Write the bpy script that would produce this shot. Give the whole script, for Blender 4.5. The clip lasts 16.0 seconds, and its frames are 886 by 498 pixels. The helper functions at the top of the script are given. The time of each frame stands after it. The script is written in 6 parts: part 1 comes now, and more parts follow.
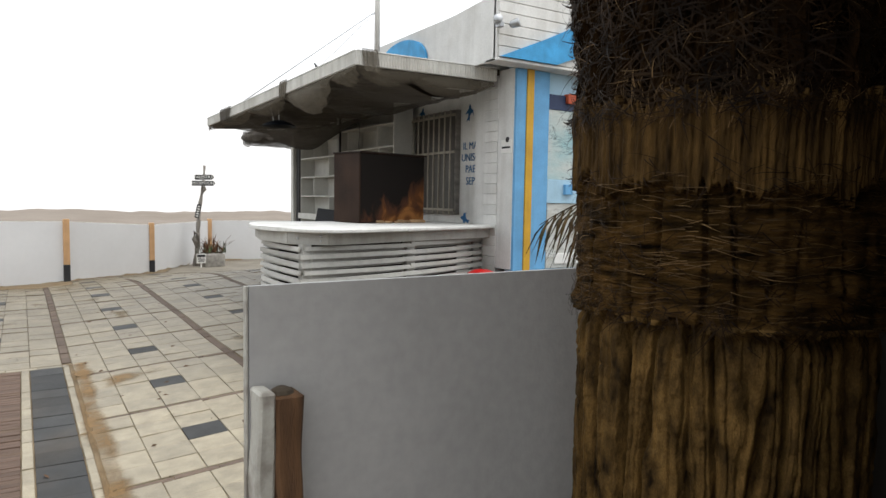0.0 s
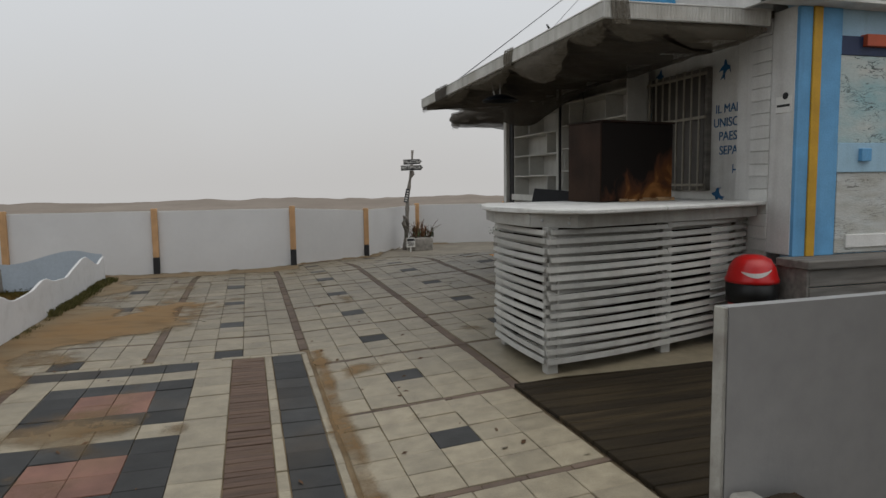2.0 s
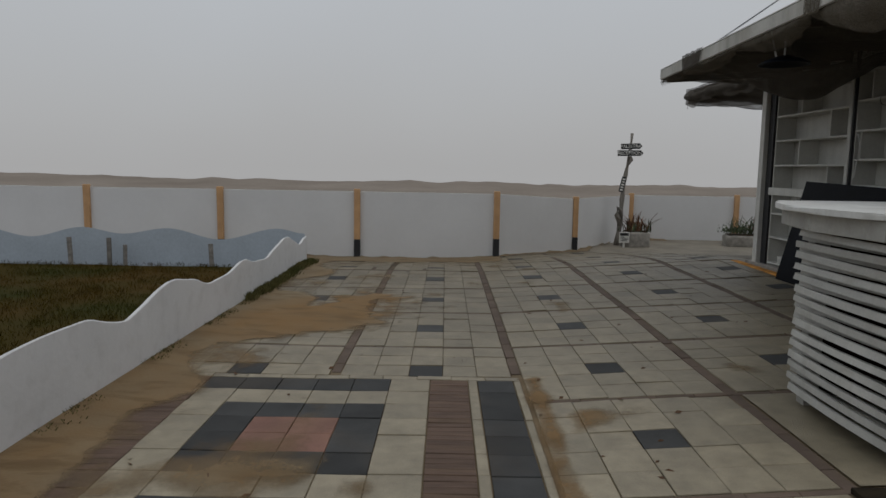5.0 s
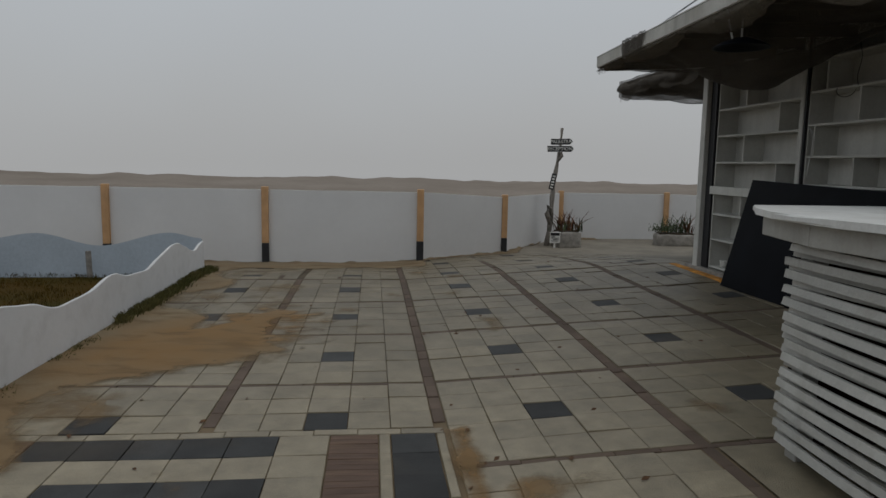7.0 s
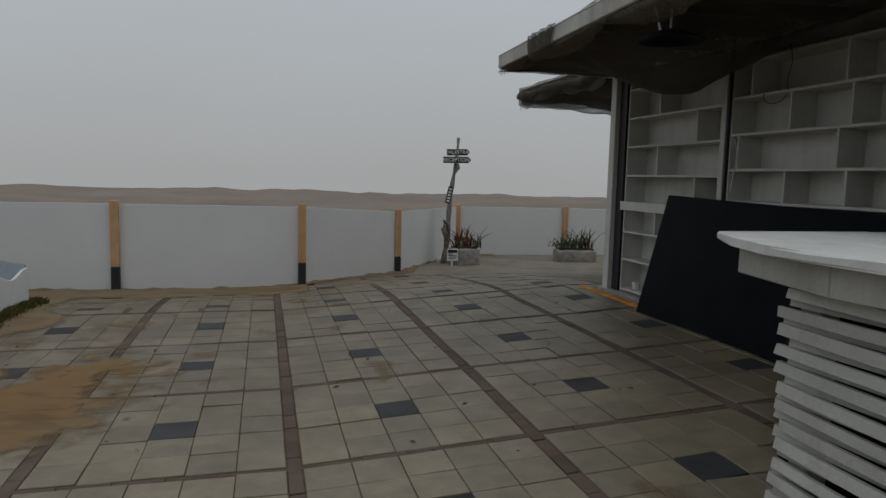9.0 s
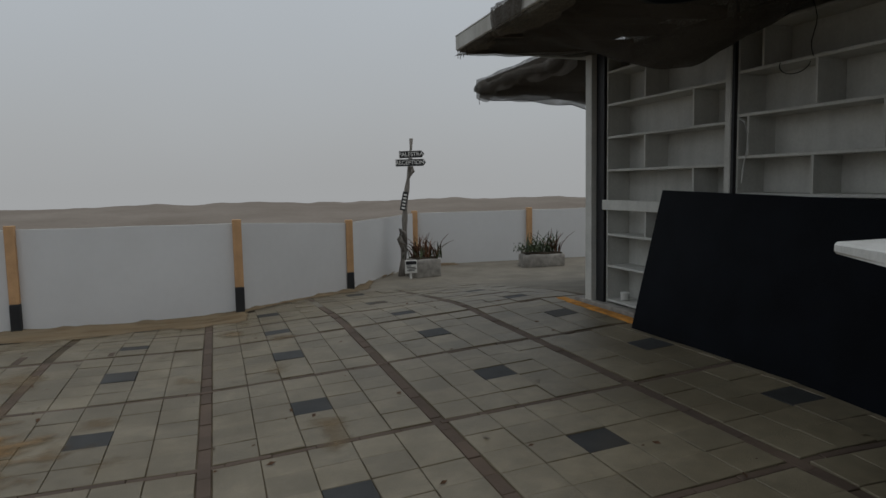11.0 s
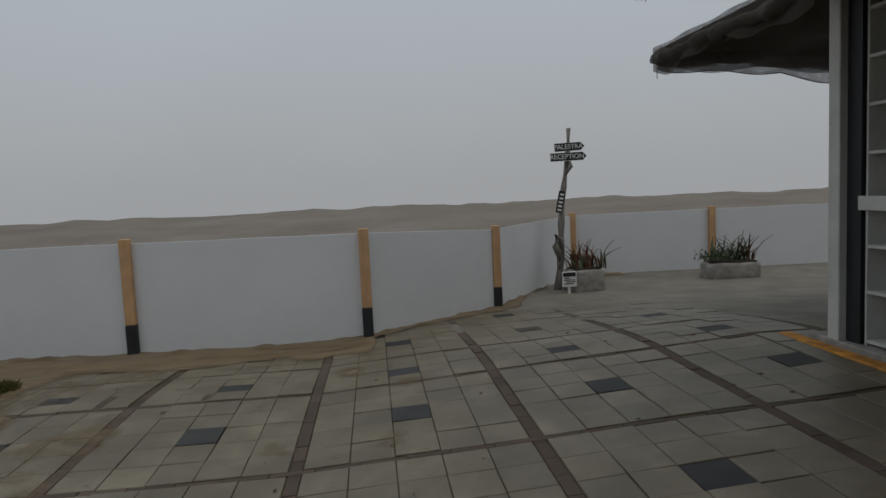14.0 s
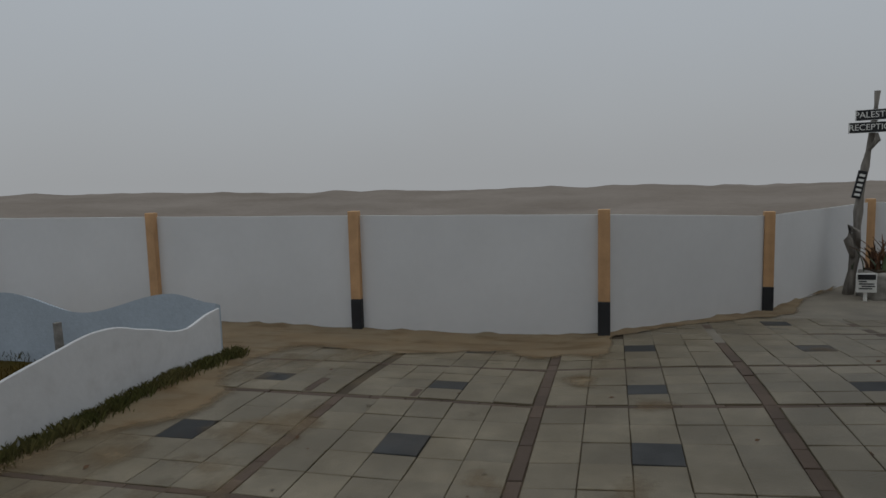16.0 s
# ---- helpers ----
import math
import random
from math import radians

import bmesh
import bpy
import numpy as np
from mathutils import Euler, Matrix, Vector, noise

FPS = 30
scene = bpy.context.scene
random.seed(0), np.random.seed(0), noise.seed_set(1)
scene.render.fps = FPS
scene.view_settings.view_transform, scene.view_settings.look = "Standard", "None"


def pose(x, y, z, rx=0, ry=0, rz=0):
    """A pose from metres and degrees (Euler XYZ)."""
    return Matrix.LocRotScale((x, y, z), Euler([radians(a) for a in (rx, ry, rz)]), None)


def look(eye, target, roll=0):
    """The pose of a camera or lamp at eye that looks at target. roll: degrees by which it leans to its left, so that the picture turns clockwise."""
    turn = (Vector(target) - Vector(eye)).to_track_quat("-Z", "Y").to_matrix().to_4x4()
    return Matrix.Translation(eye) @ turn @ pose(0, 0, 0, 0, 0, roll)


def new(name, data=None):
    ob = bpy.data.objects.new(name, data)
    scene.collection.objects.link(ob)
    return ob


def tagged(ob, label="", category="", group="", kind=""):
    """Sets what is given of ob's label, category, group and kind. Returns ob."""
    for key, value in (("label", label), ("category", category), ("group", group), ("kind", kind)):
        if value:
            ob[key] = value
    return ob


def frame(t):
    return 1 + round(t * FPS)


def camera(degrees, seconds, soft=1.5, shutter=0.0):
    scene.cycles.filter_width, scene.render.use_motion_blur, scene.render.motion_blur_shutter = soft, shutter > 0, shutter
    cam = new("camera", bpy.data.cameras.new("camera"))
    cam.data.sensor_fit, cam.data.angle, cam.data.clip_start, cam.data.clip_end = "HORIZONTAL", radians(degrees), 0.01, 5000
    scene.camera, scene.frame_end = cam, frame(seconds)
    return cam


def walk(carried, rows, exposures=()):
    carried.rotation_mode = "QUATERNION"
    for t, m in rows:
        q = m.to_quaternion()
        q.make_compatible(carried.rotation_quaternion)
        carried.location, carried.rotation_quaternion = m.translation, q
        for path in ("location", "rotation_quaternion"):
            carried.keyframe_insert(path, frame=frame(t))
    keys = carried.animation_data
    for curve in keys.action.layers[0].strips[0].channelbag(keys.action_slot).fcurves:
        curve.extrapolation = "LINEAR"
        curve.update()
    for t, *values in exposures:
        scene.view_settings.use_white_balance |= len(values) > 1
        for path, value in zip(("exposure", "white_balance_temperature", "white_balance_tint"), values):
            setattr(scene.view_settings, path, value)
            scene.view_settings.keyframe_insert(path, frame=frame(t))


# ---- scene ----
cam = camera(66.6, 16.0)
PATH = [
    (0, (0.104, 0.078, 1.56), (1.163, 1.768, 1.415), 1.0),
    (0.5, (0.078, 0.282, 1.528), (0.952, 2.072, 1.357), 1.7),
    (1, (0.054, 0.52, 1.516), (0.851, 2.346, 1.347), 1.7),
    (1.5, (-0.001, 0.719, 1.527), (0.701, 2.582, 1.338), 1.0),
    (2, (-0.017, 0.942, 1.511), (0.534, 2.854, 1.313), -0.8),
    (2.5, (-0.024, 1.178, 1.496), (0.381, 3.127, 1.297), -0.8),
    (3, (-0.056, 1.402, 1.518), (0.189, 3.375, 1.297), -0.4),
    (3.5, (-0.06, 1.648, 1.489), (0.051, 3.632, 1.26), 0.5),
    (4, (-0.111, 1.908, 1.486), (-0.065, 3.896, 1.267), 1.9),
    (4.2, (-0.121, 2.003, 1.487), (-0.106, 3.99, 1.265), 1.4),
    (6.3, (-0.04, 3.064, 1.497), (-0.051, 5.047, 1.239), 0.7),
    (6.5, (-0.02, 3.175, 1.486), (0.048, 5.157, 1.23), 1.3),
    (7, (0.027, 3.432, 1.498), (0.236, 5.406, 1.249), 1.1),
    (7.5, (0.086, 3.676, 1.517), (0.464, 5.623, 1.257), 1.3),
    (8, (0.158, 3.993, 1.506), (0.596, 5.934, 1.294), 0.3),
    (8.5, (0.21, 4.261, 1.527), (0.663, 6.198, 1.318), 0.4),
    (9, (0.287, 4.563, 1.499), (0.799, 6.486, 1.291), 1.5),
    (9.2, (0.309, 4.682, 1.489), (0.861, 6.593, 1.279), 2.2),
    (11.3, (0.617, 5.817, 1.484), (1.257, 7.702, 1.292), -1.2),
    (11.5, (0.655, 5.918, 1.488), (1.3, 7.801, 1.291), -0.4),
    (12, (0.729, 6.206, 1.463), (1.4, 8.081, 1.283), -0.2),
    (12.5, (0.807, 6.462, 1.492), (1.531, 8.318, 1.317), -0.6),
    (13, (0.846, 6.727, 1.478), (1.499, 8.609, 1.304), -1.3),
    (13.5, (0.883, 6.996, 1.472), (1.335, 8.938, 1.312), -2.9),
    (14, (0.943, 7.274, 1.472), (1.142, 9.256, 1.293), -2.6),
    (14.5, (0.993, 7.525, 1.437), (1.091, 9.514, 1.253), -1.2),
    (15, (0.993, 7.793, 1.437), (1.027, 9.783, 1.241), -0.6),
    (15.5, (0.964, 7.978, 1.448), (0.825, 9.963, 1.253), -1.5),
    (16, (0.897, 8.203, 1.438), (0.409, 10.13, 1.218), -1.5),
]
walk(cam, [(t, look(eye, target, roll)) for t, eye, target, roll in PATH],
     exposures=[(0.0, 1.52, 6600, 10), (0.5, 1.15, 6600, 10), (1.0, 0.72, 6600, 10), (1.5, 0.5, 6600, 10), (2.5, 0.32, 6600, 10), (4.0, 0.05, 6500, 10), (6.5, -0.1, 6400, 9), (9.0, -0.15, 6350, 8), (12.5, -0.17, 6250, 8), (14.5, -0.24, 6200, 8), (16.0, -0.28, 6200, 8)])

# ---- light: bright fog, no hard shadows ----
world = bpy.data.worlds.new("fog_sky")
scene.world = world
world.use_nodes = True
wn, wl = world.node_tree.nodes, world.node_tree.links
wn.clear()
w_out, w_bg = wn.new("ShaderNodeOutputWorld"), wn.new("ShaderNodeBackground")
w_sky, w_ramp, w_mix = wn.new("ShaderNodeTexSky"), wn.new("ShaderNodeValToRGB"), wn.new("ShaderNodeMix")
w_co, w_sep, w_add, w_noise, w_nm = (wn.new("ShaderNodeTexCoord"), wn.new("ShaderNodeSeparateXYZ"), wn.new("ShaderNodeMath"),
                                     wn.new("ShaderNodeTexNoise"), wn.new("ShaderNodeMath"))
w_sky.sky_type, w_sky.sun_disc = "NISHITA", False
w_sky.sun_elevation, w_sky.sun_rotation = radians(70), radians(135)
w_sky.dust_density = 6
w_sc = wn.new("ShaderNodeVectorMath")
w_sc.operation = "SCALE"
w_sc.inputs["Scale"].default_value = 0.07
wl.new(w_sky.outputs["Color"], w_sc.inputs[0])
w_noise.inputs["Scale"].default_value, w_noise.inputs["Detail"].default_value = 2.5, 3
w_nm.operation, w_add.operation = "MULTIPLY_ADD", "ADD"
w_nm.inputs[1].default_value, w_nm.inputs[2].default_value = 0.12, -0.06
wl.new(w_co.outputs["Generated"], w_sep.inputs[0])
wl.new(w_co.outputs["Generated"], w_noise.inputs["Vector"])
wl.new(w_noise.outputs["Fac"], w_nm.inputs[0])
wl.new(w_sep.outputs["Z"], w_add.inputs[0])
wl.new(w_nm.outputs[0], w_add.inputs[1])
wl.new(w_add.outputs[0], w_ramp.inputs["Fac"])
w_ramp.color_ramp.elements[0].position, w_ramp.color_ramp.elements[0].color = 0.0, (0.45, 0.447, 0.445, 1)
w_ramp.color_ramp.elements[1].position, w_ramp.color_ramp.elements[1].color = 0.42, (0.58, 0.615, 0.65, 1)
e = w_ramp.color_ramp.elements.new(0.12)
e.color = (0.485, 0.492, 0.50, 1)
e = w_ramp.color_ramp.elements.new(1.0)
e.color = (0.72, 0.76, 0.80, 1)
w_mix.data_type = "RGBA"
w_mix.inputs["Factor"].default_value = 0.12
wl.new(w_ramp.outputs["Color"], w_mix.inputs[6])
wl.new(w_sc.outputs[0], w_mix.inputs[7])
wl.new(w_mix.outputs[2], w_bg.inputs["Color"])
w_bg.inputs["Strength"].default_value = 1.0
wl.new(w_bg.outputs[0], w_out.inputs["Surface"])

sun = new("sun", bpy.data.lights.new("sun", "SUN"))
sun.data.energy, sun.data.angle, sun.data.color = 0.5, radians(60), (1.0, 0.97, 0.93)
sun.matrix_world = look((4, -4, 16), (0, 0, 0))


# ---- materials ----
def mat(name, col, col2=None, rough=0.75, vary=0.22, scale=5.0, bump=0.25, bscale=70.0, rnd=0.0, stain=None, stain_amt=0.5, stain_scale=1.3,
        stretch=(1, 1, 1), metal=0.0, spec=0.35, streak=0.0, yard_tone=None, fine=0.22):
    """A surface with fine grain, broad blotches, stains with their own outline, and a tint that differs from piece to piece."""
    m = bpy.data.materials.new(name)
    m.use_nodes = True
    n, l = m.node_tree.nodes, m.node_tree.links
    b = n["Principled BSDF"]
    geo, mp = n.new("ShaderNodeNewGeometry"), n.new("ShaderNodeMapping")
    mp.inputs["Scale"].default_value = stretch
    l.new(geo.outputs["Position"], mp.inputs["Vector"])
    c2 = col2 or tuple(min(1, c * (1 + vary)) for c in col)
    c1 = tuple(c * (1 - vary) for c in col) if not col2 else col

    def noise_tex(sc, detail, lo, hi):
        t, r = n.new("ShaderNodeTexNoise"), n.new("ShaderNodeMapRange")
        t.inputs["Scale"].default_value, t.inputs["Detail"].default_value = sc, detail
        r.inputs["From Min"].default_value, r.inputs["From Max"].default_value = lo, hi
        l.new(mp.outputs["Vector"], t.inputs["Vector"])
        l.new(t.outputs["Fac"], r.inputs["Value"])
        return r.outputs["Result"]

    def mixed(fac, a, c, blend="MIX"):
        x = n.new("ShaderNodeMix")
        x.data_type, x.blend_type = "RGBA", blend
        for v, s in ((fac, x.inputs["Factor"]), (a, x.inputs[6]), (c, x.inputs[7])):
            if isinstance(v, (int, float)):
                s.default_value = v
            elif isinstance(v, tuple):
                s.default_value = (*v, 1)
            else:
                l.new(v, s)
        return x.outputs[2]

    colour = mixed(noise_tex(scale, 8, 0.3, 0.7), c1, c2)
    grain = noise_tex(scale * 14, 4, 0.2, 0.8)
    colour = mixed(fine, colour, mixed(grain, (0.35, 0.35, 0.35), (1.0, 1.0, 1.0)), "MULTIPLY")
    if stain:
        colour = mixed(noise_tex(stain_scale, 7, 0.5, 0.5 + 0.28 / max(0.2, stain_amt)), colour, mixed(0.5, colour, stain))
    if streak:
        mp2 = n.new("ShaderNodeMapping")
        mp2.inputs["Scale"].default_value = (9, 9, 0.7)
        l.new(geo.outputs["Position"], mp2.inputs["Vector"])
        t, r = n.new("ShaderNodeTexNoise"), n.new("ShaderNodeMapRange")
        t.inputs["Scale"].default_value, t.inputs["Detail"].default_value = 1.0, 6
        r.inputs["From Min"].default_value, r.inputs["From Max"].default_value, r.inputs["To Max"].default_value = 0.48, 0.8, streak
        l.new(mp2.outputs["Vector"], t.inputs["Vector"])
        l.new(t.outputs["Fac"], r.inputs["Value"])
        colour = mixed(r.outputs["Result"], colour, (0.30, 0.27, 0.22), "MULTIPLY")
    if yard_tone:
        # a brown tone, broken by noise, that grows stronger with y down the yard
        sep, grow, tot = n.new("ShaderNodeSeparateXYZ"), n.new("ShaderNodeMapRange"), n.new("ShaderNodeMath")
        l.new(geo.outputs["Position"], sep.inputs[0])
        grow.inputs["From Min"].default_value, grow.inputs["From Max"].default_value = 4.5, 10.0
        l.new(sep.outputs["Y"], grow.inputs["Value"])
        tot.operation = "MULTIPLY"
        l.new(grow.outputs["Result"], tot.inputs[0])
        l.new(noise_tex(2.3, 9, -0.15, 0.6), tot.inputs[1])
        colour = mixed(tot.outputs[0], colour, mixed(0.86, colour, yard_tone))
    if rnd:
        oi, r = n.new("ShaderNodeObjectInfo"), n.new("ShaderNodeMapRange")
        add, fr = n.new("ShaderNodeMath"), n.new("ShaderNodeMath")
        add.operation, fr.operation = "ADD", "FRACT"
        l.new(oi.outputs["Random"], add.inputs[0])
        l.new(geo.outputs["Random Per Island"], add.inputs[1])
        l.new(add.outputs[0], fr.inputs[0])
        r.inputs["To Min"].default_value, r.inputs["To Max"].default_value = 1 - rnd, 1 + rnd * 0.6
        l.new(fr.outputs[0], r.inputs["Value"])
        hsv = n.new("ShaderNodeHueSaturation")
        l.new(r.outputs["Result"], hsv.inputs["Value"])
        l.new(colour, hsv.inputs["Color"])
        colour = hsv.outputs["Color"]
    l.new(colour, b.inputs["Base Color"])
    b.inputs["Roughness"].default_value, b.inputs["Metallic"].default_value = rough, metal
    b.inputs["Specular IOR Level"].default_value = spec
    if bump:
        t, bp = n.new("ShaderNodeTexNoise"), n.new("ShaderNodeBump")
        t.inputs["Scale"].default_value, t.inputs["Detail"].default_value = bscale, 6
        bp.inputs["Strength"].default_value, bp.inputs["Distance"].default_value = bump, 0.01
        l.new(mp.outputs["Vector"], t.inputs["Vector"])
        l.new(t.outputs["Fac"], bp.inputs["Height"])
        l.new(bp.outputs["Normal"], b.inputs["Normal"])
    return m


DUST = (0.23, 0.15, 0.07)
m_tile = mat("pale_concrete_tile", (0.318, 0.269, 0.183), rough=0.5, spec=0.55, vary=0.2, scale=9, rnd=0.17, fine=0.45, yard_tone=(0.090, 0.068, 0.034), stain=(0.10, 0.075, 0.045), stain_amt=0.62, stain_scale=5.5, bscale=120, bump=0.4)
m_dark = mat("dark_slate_tile", (0.042, 0.042, 0.041), rough=0.7, spec=0.2, rnd=0.3, stain=DUST, stain_amt=0.3, stain_scale=1.6, bscale=120)
m_red = mat("red_tile", (0.185, 0.092, 0.067), rough=0.75, rnd=0.15, stain=DUST, stain_amt=0.6, stain_scale=1.6)
m_brick = mat("brown_brick_strip", (0.105, 0.067, 0.048), rough=0.85, rnd=0.14, stain=DUST, stain_amt=0.4, stretch=(1, 6, 1))
m_joint = mat("brown_joint_strip", (0.125, 0.09, 0.068), rough=0.85, rnd=0.2, yard_tone=(0.072, 0.049, 0.034), stain=DUST, stain_amt=0.4)
m_grout = mat("grout_bed", (0.19, 0.14, 0.083), rough=0.95, stain=DUST, yard_tone=(0.035, 0.026, 0.016))
m_sand = mat("damp_orange_sand", (0.175, 0.135, 0.083), (0.245, 0.192, 0.120), rough=0.95, scale=2.6, bump=0.6, bscale=55, stain=(0.11, 0.075, 0.04), stain_amt=0.4, stain_scale=3.5)
m_beach = mat("pale_beach_sand", (0.20, 0.170, 0.142), (0.262, 0.227, 0.194), rough=1.0, scale=0.25, bump=0.4, bscale=3, spec=0.0)
m_apron = mat("dusty_concrete", (0.19, 0.168, 0.132), rough=0.9, vary=0.2, scale=2.5, bump=0.35, bscale=50, stain=(0.15, 0.12, 0.085), stain_amt=0.6, stain_scale=0.9)
m_drift_wall = mat("dark_boarding", (0.05, 0.042, 0.034), rough=0.9, vary=0.35, scale=4, stretch=(4, 4, 0.5))
m_white = mat("white_painted_masonry", (0.60, 0.595, 0.59), rough=0.85, vary=0.04, scale=0.8, fine=0.05, bump=0.04, bscale=30, stain=(0.44, 0.43, 0.41), stain_amt=0.2, spec=0.15)
m_gwall = mat("flaked_white_garden_wall", (0.60, 0.595, 0.59), rough=0.85, vary=0.05, scale=1.5, fine=0.08, bump=0.12, bscale=30, stain=(0.20, 0.18, 0.15), stain_amt=0.32, stain_scale=7, spec=0.15)
# wall behind the lawn: its blue-grey is shade put into the colour
m_bluewhite = mat("blue_grey_painted_masonry", (0.40, 0.45, 0.50), rough=0.85, vary=0.06, scale=2.0, bump=0.3, bscale=45, spec=0.15)
m_wood_w = mat("white_painted_wood", (0.70, 0.695, 0.665), rough=0.6, vary=0.08, scale=4, rnd=0.10, bump=0.25, bscale=50, stain=(0.36, 0.32, 0.26), stain_amt=0.5, stain_scale=3.5, streak=0.25)
# greyer copy of the white wood: more stains, plus canopy shade in the colour
m_bar = mat("dull_white_bar_paint", (0.46, 0.45, 0.415), rough=0.65, vary=0.1, scale=4, rnd=0.16, bump=0.3, bscale=50, stain=(0.26, 0.22, 0.17), stain_amt=0.6, stain_scale=4.5, streak=0.3, spec=0.2)
# dimmer than m_wood_w: part of the shade under the canopy is painted in
m_shelf = mat("dull_white_shelf_paint", (0.56, 0.555, 0.515), rough=0.7, vary=0.1, scale=3, rnd=0.1, bump=0.2, bscale=50, stain=(0.22, 0.2, 0.17), stain_amt=0.4, stain_scale=2.5, streak=0.2)
m_wood_g = mat("grey_weathered_wood", (0.20, 0.185, 0.165), rough=0.85, vary=0.3, scale=5, rnd=0.2, stretch=(0.4, 4, 4), bump=0.4)
m_deck = mat("dark_wet_deck_wood", (0.034, 0.024, 0.012), rough=0.8, vary=0.5, scale=4, rnd=0.4, fine=0.5, stretch=(0.4, 4, 4), bump=0.35, spec=0.15, stain=(0.075, 0.055, 0.035), stain_amt=0.5)
m_tan = mat("ochre_painted_post", (0.52, 0.31, 0.155), rough=0.75, vary=0.12, scale=6, bump=0.3, streak=0.3)
m_black = mat("black_paint", (0.022, 0.022, 0.024), rough=0.55, vary=0.3, bump=0.2)
m_board = mat("blackboard_navy", (0.0045, 0.0055, 0.008), rough=0.5, vary=0.3, scale=3, bump=0.1, spec=0.045)
m_hoard = mat("grey_white_sheet_board", (0.40, 0.392, 0.378), rough=0.6, vary=0.05, scale=2.0, bump=0.1, stain=(0.30, 0.29, 0.27), stain_amt=0.25, stain_scale=5, spec=0.25)
m_rawwood = mat("rotten_raw_wood", (0.09, 0.045, 0.02), rough=0.85, vary=0.45, scale=8, stretch=(5, 5, 0.6), bump=0.5)
m_flake = mat("flaking_white_paint", (0.40, 0.385, 0.34), rough=0.8, vary=0.1, scale=9, bump=0.6, bscale=30, stain=(0.05, 0.02, 0.008), stain_amt=1.4, stain_scale=14, streak=0.8)
m_blue = mat("sky_blue_paint", (0.13, 0.36, 0.62), rough=0.55, vary=0.1, scale=5, stain=(0.20, 0.42, 0.62), streak=0.2)
m_cyan = mat("bright_blue_paint", (0.045, 0.32, 0.62), rough=0.55, vary=0.18, scale=7, streak=0.2)
m_pale = mat("pale_blue_paint", (0.36, 0.55, 0.68), rough=0.6, vary=0.08, streak=0.2)
m_navy = mat("navy_paint", (0.025, 0.042, 0.10), rough=0.5, vary=0.2)
m_yellow = mat("yellow_paint", (0.60, 0.34, 0.03), rough=0.55, vary=0.12, streak=0.25)
m_kerb = mat("yellow_kerb_paint", (0.50, 0.215, 0.03), rough=0.85, vary=0.4, scale=9, stain=(0.28, 0.22, 0.14), stain_amt=0.6, stain_scale=6)
m_orange = mat("orange_red_paint", (0.50, 0.095, 0.04), rough=0.5, vary=0.12)
m_art = mat("peeling_sea_mural", (0.60, 0.60, 0.55), (0.30, 0.49, 0.52), rough=0.7, scale=2.2, bump=0.5, bscale=30, stain=(0.26, 0.36, 0.38), stain_amt=0.4, stain_scale=7, stretch=(1, 1, 2.4))
m_art2 = mat("peeling_white_mural", (0.46, 0.45, 0.40), (0.60, 0.62, 0.60), rough=0.7, scale=4, bump=0.5, bscale=30, stain=(0.24, 0.36, 0.38), stain_amt=0.4, stain_scale=6, stretch=(1, 1, 3.5))
m_redplastic = mat("red_plastic", (0.50, 0.010, 0.010), rough=0.3, vary=0.08, bump=0.03, spec=0.5)
m_blackplastic = mat("black_plastic", (0.012, 0.012, 0.012), rough=0.4, vary=0.2, bump=0.05)
m_whitepaint = mat("white_lettering", (0.75, 0.74, 0.70), rough=0.6, vary=0.08)
m_letter = mat("navy_lettering", (0.02, 0.12, 0.27), rough=0.7, vary=0.2)
m_rust = mat("rusty_brown_steel", (0.030, 0.016, 0.010), rough=0.6, spec=0.12, vary=0.4, scale=3, stain=(0.03, 0.02, 0.016), streak=0.4, bump=0.3)
# black for the box lid and for the shade inside the bar
m_soot_shade = mat("sooty_black_steel", (0.018, 0.013, 0.011), (0.032, 0.018, 0.012), rough=0.6, spec=0.1, scale=2.5, bump=0.15)
m_chip = mat("pale_split_wood", (0.30, 0.19, 0.10), rough=0.8, vary=0.3, rnd=0.4)
m_winbar = mat("dull_cream_window_bar", (0.36, 0.33, 0.27), rough=0.7, vary=0.2, scale=6, streak=0.4)
m_pane = mat("dusty_dark_pane", (0.07, 0.062, 0.05), rough=0.35, vary=0.35, scale=3, stain=(0.12, 0.10, 0.08))
m_metal = mat("galvanised_steel", (0.42, 0.43, 0.44), rough=0.4, vary=0.15, metal=0.7)
m_roof = mat("brown_stained_boards", (0.075, 0.058, 0.042), rough=0.9, vary=0.35, scale=4, stretch=(0.5, 4, 4), rnd=0.25)
m_drift = mat("grey_driftwood", (0.20, 0.18, 0.155), rough=0.9, vary=0.35, scale=6, stretch=(4, 4, 0.7), bump=0.6)
m_stone = mat("rough_grey_stone", (0.30, 0.28, 0.25), rough=0.95, vary=0.3, scale=9, bump=0.8, bscale=25, stain=(0.16, 0.14, 0.11))
m_soil = mat("dark_soil", (0.06, 0.045, 0.03), rough=1.0, vary=0.4)
m_leaf = mat("dull_green_leaf", (0.065, 0.085, 0.04), rough=0.5, vary=0.4, rnd=0.4, scale=9)
m_dryleaf = mat("dry_red_brown_leaf", (0.15, 0.07, 0.035), rough=0.6, vary=0.4, rnd=0.5, scale=9)
m_palmleaf = mat("yellow_green_palm_leaf", (0.018, 0.020, 0.006), (0.080, 0.040, 0.011), rough=0.55, spec=0.15, rnd=0.45, scale=6)
m_grass = mat("dull_lawn", (0.028, 0.042, 0.008), (0.095, 0.05, 0.011), spec=0.05, rough=0.9, scale=0.55, rnd=0.4)
